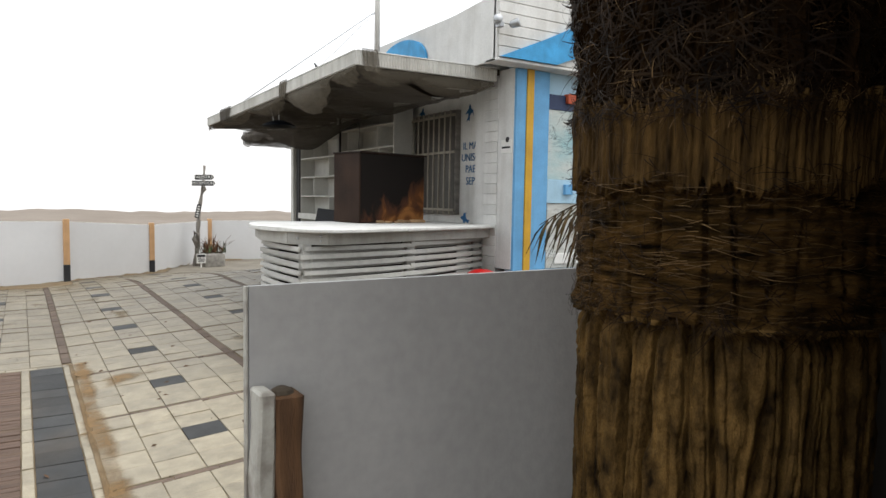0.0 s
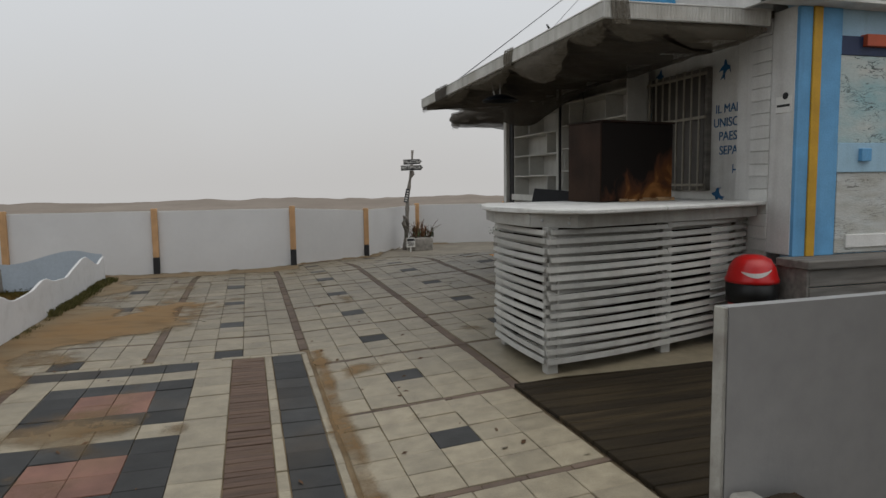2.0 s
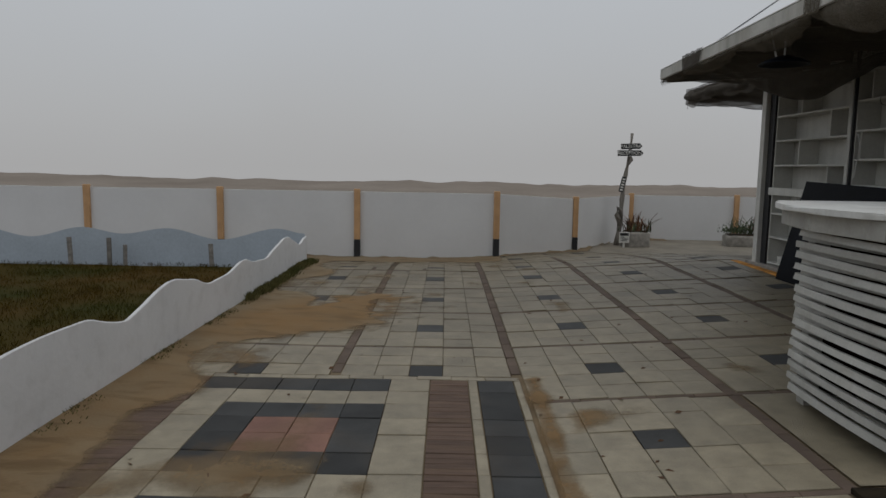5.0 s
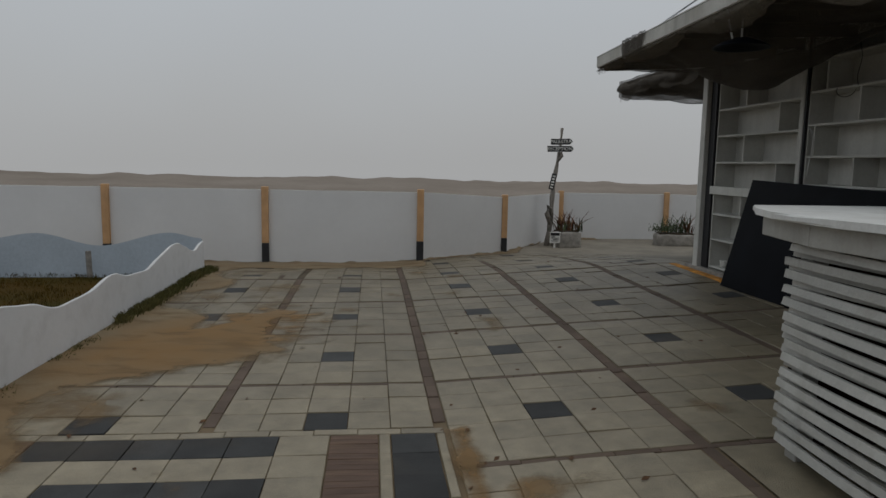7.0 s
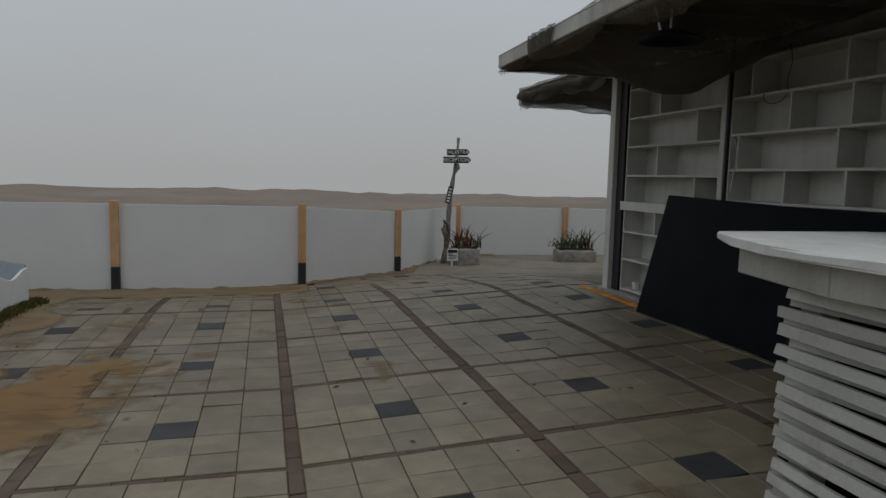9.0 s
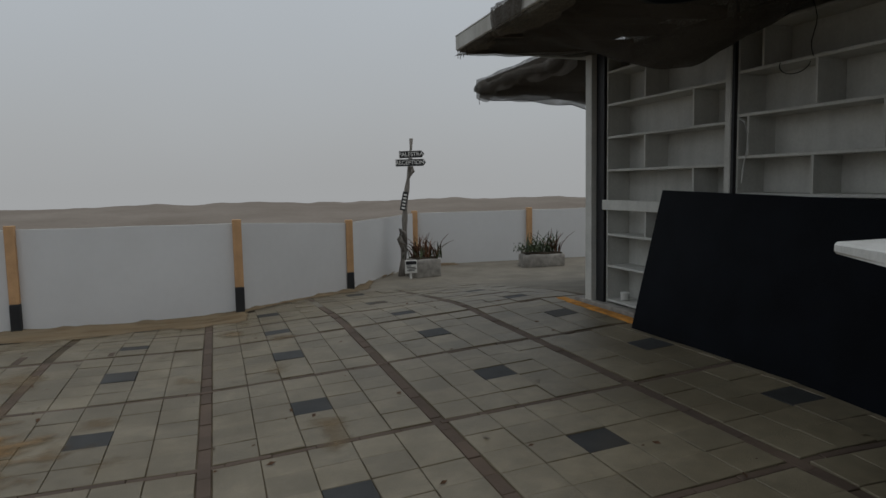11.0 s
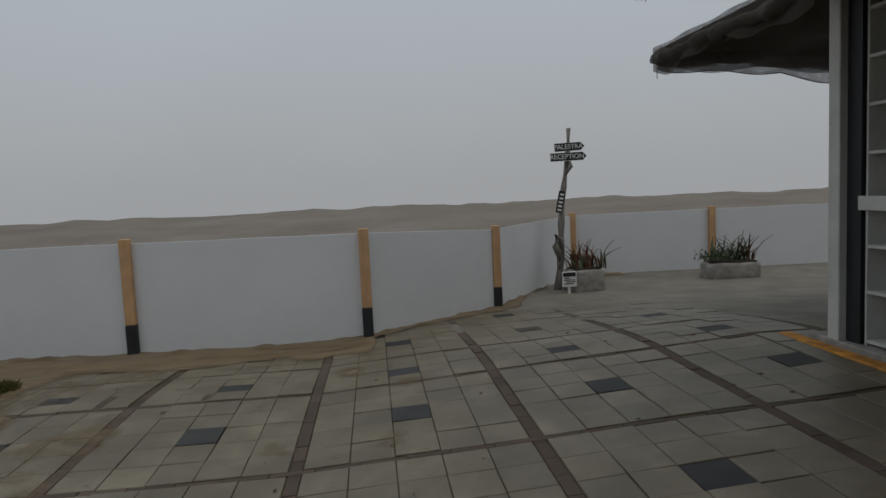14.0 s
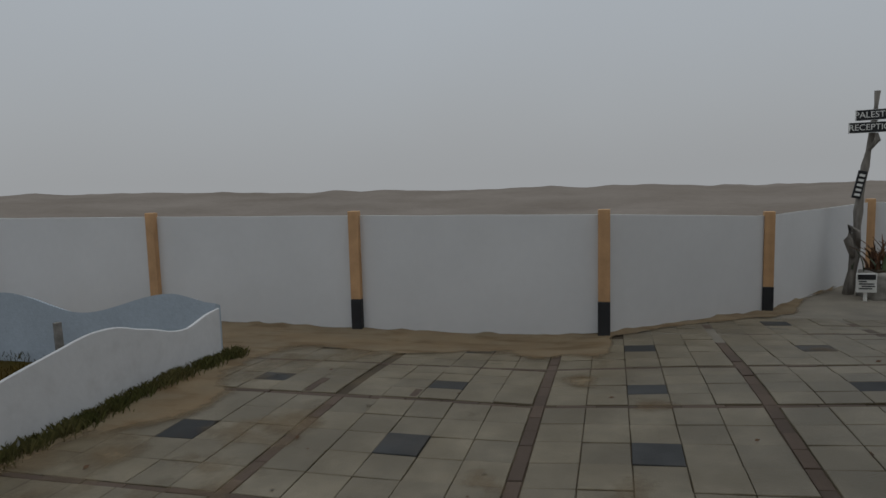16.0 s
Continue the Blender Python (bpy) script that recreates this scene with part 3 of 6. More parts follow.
bm = bmesh.new()
grid = {}
NX, NY = 150, 235
for j in range(NY):
    for i in range(NX):
        x, y = -5.9 + 0.075 * i, 2.0 + 0.075 * j
        s = sand_cover(x, y)
        if s > -0.03 and y < wall_y(x) + 0.35 and (x > -2.62 or y > 13.2):
            grid[i, j] = bm.verts.new((x, y, level(x, y) + 0.006 + (0.35 - 0.2 * smooth01((y - 12.5) / 1.5)) * max(0, s) + 0.04 * smooth01((y - wall_y(x) + 0.3) / 0.25) * max(0, noise.noise((x * 4.5, y * 6, 7)) + 0.1)))
for (i, j), v in grid.items():
    q = [grid.get(k) for k in ((i, j), (i + 1, j), (i + 1, j + 1), (i, j + 1))]
    if all(q):
        bm.faces.new(q)
cov = bm.loops.layers.float_color.new("cover")
for f_ in bm.faces:
    for lp in f_.loops:
        c_ = smooth01((sand_cover(lp.vert.co.x, lp.vert.co.y) + 0.03) / 0.065)
        x_, y_ = lp.vert.co.x, lp.vert.co.y
        o_ = smooth01(1.45 - math.hypot((x_ + 1.42 - 0.42 * (y_ - 9.3)) / 0.9, (y_ - 9.35) / 1.4))
        o_ = max(o_, 1.0 * smooth01(1.3 - abs(x_ - 0.54) / 0.4) if y_ < 7.3 else 0, 0.45 if x_ > 0 and y_ < 12.5 else 0.32, 0.62 * smooth01((9.5 - y_) / 2) * smooth01((-0.5 - x_) / 0.6))
        lp[cov] = (c_, o_, c_, 1)
tagged(part("drifted_sand", bm, m_sand, None, smooth=True), "orange damp sand drifted over the paving tiles", "sand", kind="stuff")

# ---- perimeter wall and its posts ----
wall_n = thing("wall_north", (0, 14.9, 0), "low white painted masonry wall closing the beach yard", "wall", kind="structure")
for (x0, y0), (x1, y1) in zip(WALL, WALL[1:]):
    top = 1.03 if x1 < 1 else 0.89
    t0 = 1.03 if x0 < 1 else 0.89
    bm = bmesh.new()
    d = Vector((x1 - x0, y1 - y0, 0))
    nrm = Vector((-d.y, d.x, 0)).normalized() * 0.06
    steps = 12
    ring = []
    for k in range(steps + 1):
        p = Vector((x0, y0, 0)) + d * (k / steps)
        z = t0 + (top - t0) * k / steps + 0.008 * noise.noise((p.x * 1.5, 4, 2))
        ring.append([bm.verts.new(c) for c in ((p.x, p.y, -0.6), (p.x, p.y, z - 0.003), (p.x + nrm.x * 0.06, p.y + nrm.y * 0.06, z), (p.x + nrm.x, p.y + nrm.y, z - 0.05), (p.x + nrm.x, p.y + nrm.y, -0.6))])
    for a, b in zip(ring, ring[1:]):
        for k in range(4):
            bm.faces.new((a[k], b[k], b[k + 1], a[k + 1]))
    part("wall_panel", bm, m_white, wall_n)

posts = WALL[1:11]
for i, (x, y) in enumerate(posts):
    top = 1.08 if x < 1 else 0.94
    z0 = level(x, y) - 0.1
    tilt = 0.02 * math.sin(i * 2.3)
    po = thing("fence_post", (x, y, z0), "ochre painted square post with black foot on white wall" if x < 3.5 else "faded ochre square post on white wall", "post", "posts of the perimeter wall")
    cut = z0 + 0.1 + (0.31 if x > -1 else 0.33) + 0.03 * math.sin(i * 1.7)
    part("upper_post", box((x - 0.055, y - 0.075, cut), (x + 0.055, y + 0.02, top), 0.006), m_tan, po)
    part("post_foot", box((x - 0.057, y - 0.077, z0), (x + 0.057, y + 0.02, cut), 0.006), m_black if x < 3.5 else m_tan, po, "black painted foot" if x < 3.5 else "")

# unseen wall, added only to keep light off the palm's right side
ws = box((2.15, -5.0, -0.2), (2.35, 1.30, 3.4), 0.01)
box((0.84, 0.26, -0.2), (2.149, 0.40, 3.4), 0.01, ws)
tagged(part("wall_south", ws, m_drift_wall, None), "unseen dark wall added to shade the palm's right side", "wall", kind="structure")
bm = bmesh.new()
AX = [1.0 + 0.3 * i for i in range(41)]
cols = []
for x in AX:
    y1_ = min(wall_y(x) + 0.02, 19.5)
    y0_ = 14.3 if x < 4.6 else 12.2
    cols.append([bm.verts.new((x, y0_ + (y1_ - y0_) * j / 12, level(min(x, 7.0), y0_ + (y1_ - y0_) * j / 12) - 0.004)) for j in range(13)] if y1_ > y0_ + 0.1 else None)
for c0, c1 in zip(cols, cols[1:]):
    if c0 and c1:
        for j in range(12):
            bm.faces.new((c0[j], c1[j], c1[j + 1], c0[j + 1]))
tagged(part("concrete_apron", bm, m_apron, None), "dusty pale concrete apron by the planters", "pavement", kind="structure")

# ---- lawn with its wavy walls ----
FENCE_TOP = [(1.0, 0.58), (5.42, 0.60), (5.46, 0.44), (5.7, 0.45), (5.85, 0.476), (6.2, 0.488), (6.68, 0.478), (6.97, 0.392), (7.19, 0.345), (7.5, 0.41), (7.72, 0.475),
             (8.0, 0.52), (8.4, 0.46), (8.85, 0.343), (9.38, 0.352), (9.88, 0.428), (9.96, 0.425), (10.3, 0.35), (10.86, 0.325), (11.2, 0.395), (11.4, 0.435), (11.75, 0.49),
             (11.95, 0.482), (12.3, 0.39), (12.6, 0.30), (12.78, 0.285), (13.0, 0.345), (13.2, 0.365)]
fence = thing("garden_wall", (-2.35, 9, 0), "low white wall with wavy top beside the lawn", "garden wall")
bm = bmesh.new()
ring = []
for k in range(245):
    y = 1.0 + 12.2 * k / 244
    x = -2.43 + 0.09 * smooth01((y - 5.8) / 6.5) + 0.01 * noise.noise((y, 0, 0))
    z = sum(lerp_rows(FENCE_TOP, y + 0.05 * q) for q in (-2, -1, 0, 1, 2)) / 5 if y > 5.57 and abs(y - 9.92) > 0.12 else lerp_rows(FENCE_TOP, y)
    zb = level(x, y) - 0.15
    ring.append([bm.verts.new(c) for c in ((x, y, zb), (x - 0.002, y, z - 0.008), (x - 0.01, y, z), (x - 0.042, y, z - 0.014), (x - 0.05, y, z - 0.024), (x - 0.05, y, zb))])
for a, b in zip(ring, ring[1:]):
    for k in range(5):
        bm.faces.new((a[k], b[k], b[k + 1], a[k + 1]))
bm.faces.new(ring[0])
bm.faces.new(ring[-1][::-1])
bmesh.ops.recalc_face_normals(bm, faces=bm.faces)
part("wall_body", bm, m_gwall, fence)

LAWN_TOP = [(-9.8, 0.41), (-8.5, 0.30), (-7.62, 0.443), (-6.8, 0.29), (-5.955, 0.455), (-5.32, 0.356), (-4.58, 0.455), (-3.745, 0.285), (-2.795, 0.475), (-2.386, 0.40)]
back = thing("back_garden_wall", (-5.5, 12.3, 0), "wavy-topped wall behind the lawn, its blue-grey shade painted in", "garden wall")
bm = bmesh.new()
ring = []
for k in range(120):
    x = -12 + 9.62 * k / 119
    y = 13.2
    z = lerp_rows(LAWN_TOP, x)
    ring.append([bm.verts.new(c) for c in ((x, y, -0.4), (x, y, z), (x, y + 0.08, z - 0.03), (x, y + 0.08, -0.4))])
for a, b in zip(ring, ring[1:]):
    for k in range(3):
        bm.faces.new((a[k], b[k], b[k + 1], a[k + 1]))
bm.faces.new(ring[0])
bm.faces.new(ring[-1][::-1])
bmesh.ops.recalc_face_normals(bm, faces=bm.faces)
part("wall_body", bm, m_bluewhite, back)
for x, h, lean in ((-6.05, 0.308, 0.03), (-5.445, 0.308, 0.0), (-5.20, 0.20, -0.01), (-3.81, 0.235, 0.02)):
    tagged(part("garden_stake", beam((x, 13.0, -0.35), (x - lean, 13.01, h), 0.06, 0.05), m_wood_g, None), "short grey wooden stake at the lawn edge", "stake", "stakes along the lawn")

LAWN_Z = -0.13
bm = bmesh.new()
rows = [[bm.verts.new((-2.5 - 0.47 * i, -3 + 0.5 * j, LAWN_Z + 0.02 * noise.noise((i * 0.4, j * 0.4, 1)))) for i in range(21)] for j in range(33)]
for r0, r1 in zip(rows, rows[1:]):
    for i in range(20):
        bm.faces.new((r0[i + 1], r0[i], r1[i], r1[i + 1]))
lawn = tagged(part("lawn", bm, m_grass, None), "patchy green and brown mown lawn", "lawn", kind="stuff")


def blades(name, spots, material, label, height, spread, count, seed, wide=0.002):
    rng = random.Random(seed)
    verts, faces = [], []
    for sx, sy, sz in spots:
        for _ in range(count):
            a, h = rng.uniform(0, math.tau), height * rng.uniform(0.4, 1.1)
            px, py = sx + rng.gauss(0, spread), sy + rng.gauss(0, spread)
            dx, dy, w = math.cos(a) * h * 0.5, math.sin(a) * h * 0.5, wide + 0.02 * height
            k = len(verts)
            verts += [(px - dy * w / h, py + dx * w / h, sz), (px + dy * w / h, py - dx * w / h, sz), (px + dx * 0.4, py + dy * 0.4, sz + h * 0.7), (px + dx, py + dy, sz + h)]
            faces += [(k, k + 1, k + 2), (k, k + 2, k + 3)]
    me = bpy.data.meshes.new(name)
    me.from_pydata(verts, [], faces)
    me.materials.append(material)
    return tagged(new(name, me), label, "grass", kind="stuff")


rng = random.Random(5)
blades("lawn_grass", [(rng.uniform(-9, -2.6), rng.uniform(4, 13.1), LAWN_Z) for _ in range(3000)], m_grass, "short dull green lawn grass blades", 0.055, 0.07, 12, 1, 0.006)
low, tall = [], []
for k in range(900):
    y = 4.8 + 8.6 * rng.random() ** 0.75
    x = -2.41 + 0.09 * smooth01((y - 5.8) / 6.5) + abs(rng.gauss(0, 0.032))
    thick = 0.3 * smooth01((y - 9) / 2) + noise.noise((y * 1.5, 3, 3)) + 0.5 * noise.noise((y * 5, 1, 8))
    if thick > 0.0 and len(low) < 300:
        low.append((x, y, level(x, y) - 0.01))
    if thick > 0.05 and y > 9.6 + 1.2 * noise.noise((y * 2, 5, 5)):
        tall.append((x, y, level(x, y) - 0.01))
blades("weed_fringe", low, m_weed, "thin olive grass fringe at the foot of the white wall", 0.05, 0.03, 16, 2)
blades("weed_tufts", tall[:240], m_weed, "olive green weed tufts along the foot of the white wall", 0.10, 0.04, 26, 3)

# ---- kiosk: walls ----
kiosk = thing("beach_kiosk", (6.5, 8.8, 0.0), "white clapboard beach kiosk with blue wave signboard and deep canopy", "kiosk")
part("side_wall", box((4.72, 6.2, 0.1), (4.86, 8.3, 3.3), 0), m_wood_w, kiosk)
part("front_wall", box((4.47, 5.66, 0.1), (10.5, 5.80, 3.2), 0), m_pale, kiosk, "pale blue painted front wall")
part("north_wall", box((4.42, 11.75, 0.1), (10.5, 11.9, 2.9), 0), m_wood_w, kiosk)
part("east_wall", box((10.5, 5.66, 0.1), (10.64, 11.9, 3.2), 0), m_wood_w, kiosk)
part("bay_wall", box((4.62, 8.3, 0.1), (4.76, 11.75, 3.2), 0), m_wood_w, kiosk)
part("corner_panel", box((4.435, 5.66, 0.84), (4.47, 5.926, 2.93), 0.004), m_wood_w, kiosk)
part("column_core", box((4.445, 5.95, 0.1), (4.72, 6.365, 3.1), 0.01), m_wood_w, kiosk)
z = 0.85
while z < 2.9:
    part("clapboard", box((4.432, 5.93, z), (4.455, 6.165, z + 0.106), 0.004), m_wood_w, kiosk)
    z += 0.112
part("roof_deck", box((4.2, 5.5, 3.2), (10.64, 11.95, 3.28), 0), m_roof, kiosk)

# painted front
for n_, x0, x1, z0, z1, m_, pr, lab in (
        ("blue_stripe", 4.44, 4.57, 0.83, 2.92, m_blue, 0.035, "sky blue painted board"), ("yellow_stripe", 4.57, 4.66, 0.83, 2.92, m_yellow, 0.05, "yellow painted board"),
        ("blue_stripe", 4.66, 4.88, 0.83, 2.92, m_blue, 0.035, "sky blue painted board"), ("navy_band", 4.88, 6.30, 2.54, 2.70, m_navy, 0.03, "navy painted band"),
        ("mural_panel", 4.88, 6.28, 1.80, 2.54, m_art, 0.022, "peeling white and teal sea mural"), ("pale_band", 4.88, 6.6, 1.545, 1.80, m_pale, 0.034, "pale blue band"),
        ("lower_mural", 4.90, 6.55, 0.84, 1.545, m_art2, 0.02, "peeling white painted boards"), ("bottom_batten", 5.01, 6.2, 0.885, 1.0, m_wood_w, 0.04, "white batten"),
        ("blue_pilaster", 6.30, 6.56, 1.80, 2.70, m_blue, 0.03, "sky blue board"), ("red_sign_board", 5.11, 5.91, 2.615, 2.715, m_orange, 0.075, "orange-red sign board"),
        ("blue_block", 5.11, 5.22, 1.64, 1.75, m_blue, 0.07, "small blue block"), ("navy_block", 5.85, 5.96, 1.63, 1.74, m_navy, 0.07, "small navy block"),
        ("switch_box", 6.31, 6.40, 2.13, 2.24, m_whitepaint, 0.07, "small white box"), ("window_shutter", 6.62, 7.6, 1.70, 2.58, m_wood_w, 0.06, "white shutter"),
        ("shutter_inset", 6.70, 7.5, 2.2, 2.5, m_blue, 0.075, "blue inset"), ("navy_block", 6.62, 6.72, 1.56, 1.68, m_navy, 0.06, ""), ("navy_block", 5.75, 5.88, 0.95, 1.01, m_navy, 0.07, ""),
        ("yellow_block", 6.62, 6.70, 2.72, 2.82, m_yellow, 0.05, ""), ("blue_panel", 6.6, 8.0, 0.84, 1.5, m_blue, 0.025, "")):
    part(n_, box((x0, 5.66 - pr, z0), (x1, 5.672, z1), 0.004), m_, kiosk, lab)
part("base_ledge", box((4.30, 5.30, 0.76), (10.5, 5.66, 0.83), 0.008), m_wood_g, kiosk, "grey weathered timber ledge")
for k in range(5):
    part("base_board", box((4.36, 5.345 - 0.004 * (k % 2), 0.02 + 0.148 * k), (10.5, 5.375, 0.16 + 0.148 * k), 0.005), m_wood_g, kiosk)
part("base_side", box((4.335, 5.35, 0.02), (4.36, 5.95, 0.76), 0.004), m_wood_g, kiosk, "dark timber side of the base")

# signboard over the front
part("sign_fascia", box((4.06, 5.47, 2.95), (10.6, 5.53, 4.05), 0.004), m_wood_w, kiosk)
for k in range(10):
    part("clapboard", box((4.07, 5.452, 2.96 + 0.108 * k), (10.6, 5.475, 3.062 + 0.108 * k), 0.004), m_wood_w, kiosk)
part("fascia_soffit", box((4.06, 5.45, 2.925), (10.6, 5.66, 2.952), 0.004), m_wood_w, kiosk)
top_rows = [(5.5, 3.56), (6.4, 3.51), (8.05, 3.50)]
side = [(5.5, 2.93), (8.05, 2.93)] + [(8.05 - 2.55 * k / 12, lerp_rows(top_rows, 8.05 - 2.55 * k / 12)) for k in range(13)]
part("side_fascia", plate_x(side, 4.10, 0.04), m_wood_w, kiosk)
blob = [(7.38 + 0.6 * math.cos(a), 3.16 + 0.29 * max(0, math.sin(a))) for a in (k * math.pi / 18 for k in range(19))]
part("blue_wave_cutout", plate_x(blob, 4.055, 0.03), m_cyan, kiosk, "bright blue wave cut-out")
up = [(4.08, 2.96), (4.80, 2.96)] + [(4.80 + 0.95 * t, 2.96 + 0.36 * t - 0.0 * t) for t in (0.3, 0.6)] + [(5.62, 3.26), (6.3, 3.52), (6.7, 3.53), (7.0, 3.48), (7.1, 3.62), (6.8, 3.74), (6.2, 3.76), (5.3, 3.50), (4.7, 3.22)]
part("blue_swoosh", plate_y(up, 5.452, 0.03), m_cyan, kiosk, "bright blue wave painted board")


def spiral_board(cx, cz, y):
    """A flat ribbon winding inwards in two turns, squashed and leaning up to the right."""
    turn = [(-60, 0.93), (0, 0.73), (90, 0.71), (180, 0.645), (270, 0.515), (360, 0.365), (450, 0.29), (540, 0.235), (610, 0.16)]
    bm = bmesh.new()
    rows = []
    for k in range(131):
        a = -60 + 670 * k / 130
        r = sum(lerp_rows(turn, a + q) for q in (-20, -10, 0, 10, 20)) / 5
        w = 0.125 * smooth01((660 - a) / 420) + 0.012
        ring = []
        for rr, yy in ((r + w, y), (r - w, y), (r - w, y - 0.035), (r + w, y - 0.035)):
            dx = rr * math.cos(radians(a))
            ring.append(bm.verts.new((cx + dx, yy, cz - 0.285 * rr * math.sin(radians(a)) + 0.125 * dx)))
        rows.append(ring)
    for a, b in zip(rows, rows[1:]):
        for k in range(4):
            bm.faces.new((a[k], b[k], b[(k + 1) % 4], a[(k + 1) % 4]))
    bm.faces.new(rows[0])
    bm.faces.new(rows[-1][::-1])
    bmesh.ops.recalc_face_normals(bm, faces=bm.faces)
    return bm


part("blue_spiral", spiral_board(6.18, 3.23, 5.446), m_cyan, kiosk, "bright blue spiral cut-out board")

# plaque on the corner
part("notice_plaque", box((4.428, 5.68, 2.06), (4.437, 5.86, 2.20), 0.002), m_whitepaint, kiosk, "small white notice plate with dark marks")
part("plaque_bar", box((4.423, 5.70, 2.11), (4.43, 5.84, 2.13), 0), m_black, kiosk)
part("plaque_mark", lathe([(0.001, 0.0), (0.03, 0.0), (0.03, 0.006), (0.001, 0.006)], (0, 0, 0), 14), m_black, kiosk).matrix_basis = pose(4.432, 5.75, 2.20, 0, -90, 0)

# barred window with its dark opening, and the writing
win = part("window_frame", box((4.66, 7.08, 1.38), (4.725, 8.10, 2.67), 0.006), m_wood_g, kiosk, "dark barred window")
part("pane", box((4.655, 7.12, 1.42), (4.664, 8.06, 2.63), 0), m_pane, win)
for k in range(8):
    y = 7.13 + 0.131 * k
    part("window_bar", beam((4.60, y, 1.38), (4.60, y, 2.66), 0.016, 0.022, 0.003), m_winbar, win)
for z in (1.44, 2.15, 2.60):
    part("window_rail", beam((4.605, 7.03, z), (4.605, 8.12, z), 0.02, 0.03, 0.003), m_winbar, win)
wall_text = Matrix(((0, 0, -1, 4.715), (-1, 0, 0, 0), (0, 1, 0, 0), (0, 0, 0, 1)))
for s_, y, z, size in (("IL MARE", 6.79, 2.215, 0.125), ("UNISCE", 6.82, 2.075, 0.13), ("PAESI", 6.80, 1.935, 0.13), ("SEPARA", 6.72, 1.79, 0.13)):
    lettering("wall_lettering", s_, Matrix.Translation((0, y, z)) @ wall_text, size, m_letter, kiosk)
BIRD = ((0.0, 0.10), (0.018, 0.075), (0.02, 0.04), (0.055, 0.01), (0.085, -0.035), (0.045, -0.02), (0.018, -0.02), (0.022, -0.07), (0.05, -0.12), (0.008, -0.09),
        (-0.02, -0.115), (-0.012, -0.05), (-0.035, -0.015), (-0.075, 0.0), (-0.10, -0.04), (-0.075, 0.035), (-0.03, 0.045), (-0.014, 0.08))
for y, z, turn, size in ((6.886, 2.62, 8, 0.95), (6.95, 1.33, -75, 0.95), (8.02, 2.70, 20, 0.9)):
    ca, sa = math.cos(radians(turn)) * size, math.sin(radians(turn)) * size
    part("painted_bird", plate_x([(y + p * ca - q * sa, z + p * sa + q * ca) for p, q in BIRD], 4.715, 0.004), m_letter, kiosk, "dark blue painted bird shape")
part("written_bar", plate_x([(6.72, 1.585), (6.55, 1.59), (6.55, 1.60), (6.72, 1.60)], 4.715, 0.003), m_letter, kiosk)
part("written_bar", plate_x([(6.735, 1.56), (6.725, 1.56), (6.72, 1.65), (6.73, 1.65)], 4.715, 0.003), m_letter, kiosk)
part("round_notice", box((4.69, 8.0, 1.98), (4.715, 8.16, 2.30), 0.003), m_pale, kiosk, "small printed notice")

# ---- canopy over the bar ----
canopy = thing("canopy", (3.5, 8.9, 2.8), "flat timber canopy with white edge boards and hanging brown net", "canopy")
bm = bmesh.new()
v = [bm.verts.new(c) for c in ((2.78, 5.9, 2.84), (4.42, 5.9, 2.88), (4.42, 12.0, 2.88), (2.78, 11.66, 2.80), (2.78, 5.9, 2.90), (4.42, 5.9, 2.94), (4.42, 12.0, 2.94), (2.78, 11.66, 2.86))]
for f in ((3, 2, 1, 0), (4, 5, 6, 7), (0, 1, 5, 4), (1, 2, 6, 5), (2, 3, 7, 6), (3, 0, 4, 7)):
    bm.faces.new([v[i] for i in f])
part("roof_boards", bm, m_roof, canopy, "brown stained roof boards")
for a, b, nm in (((2.765, 5.88, 2.855), (2.765, 11.66, 2.765), "edge_board"), ((2.765, 5.885, 2.855), (4.36, 5.885, 2.87), "front_edge_board"), ((2.765, 11.66, 2.765), (4.3, 11.98, 2.80), "rear_edge_board")):
    part(nm, beam(a, b, 0.03, 0.125, 0.004), m_wood_w, canopy, "weathered white edge board")
    if nm != "rear_edge_board":
        n_ = int((Vector(b) - Vector(a)).length / 0.03)
        out_ = Vector((-0.017, 0, 0)) if nm == "edge_board" else Vector((0, -0.017, 0))
        bm = bmesh.new()
        cols = []
        for k in range(n_ * 2 + 1):
            p = Vector(a).lerp(Vector(b), k / (n_ * 2)) + out_ * (1.0 + 0.45 * (k % 2))
            cols.append([bm.verts.new((p.x, p.y, p.z + dz)) for dz in (-0.058, 0.058)])
        for c0, c1 in zip(cols, cols[1:]):
            bm.faces.new((c0[0], c1[0], c1[1], c0[1]))
        part("fluted_strip", bm, m_flute, canopy, "white fluted plastic strip")
    part("drip_strip", beam((a[0], a[1], a[2] + 0.068), (b[0], b[1], b[2] + 0.068), 0.05, 0.012, 0.002), m_wood_w, canopy)
for k in range(9):
    y = 6.3 + 0.66 * k
    part("rafter", beam((2.82, y, 2.79 - 0.01 * k), (4.6, y, 2.83), 0.05, 0.10, 0.004), m_roof, canopy)


def net(name, fn, nu, nv, parent, material=None):
    bm = bmesh.new()
    rows = [[bm.verts.new(fn(i / nu, j / nv)) for i in range(nu + 1)] for j in range(nv + 1)]
    for r0, r1 in zip(rows, rows[1:]):
        for i in range(nu):
            bm.faces.new((r0[i], r0[i + 1], r1[i + 1], r1[i]))
    return part(name, bm, material or m_net, parent, "brown fishing net hanging in folds", smooth=True)


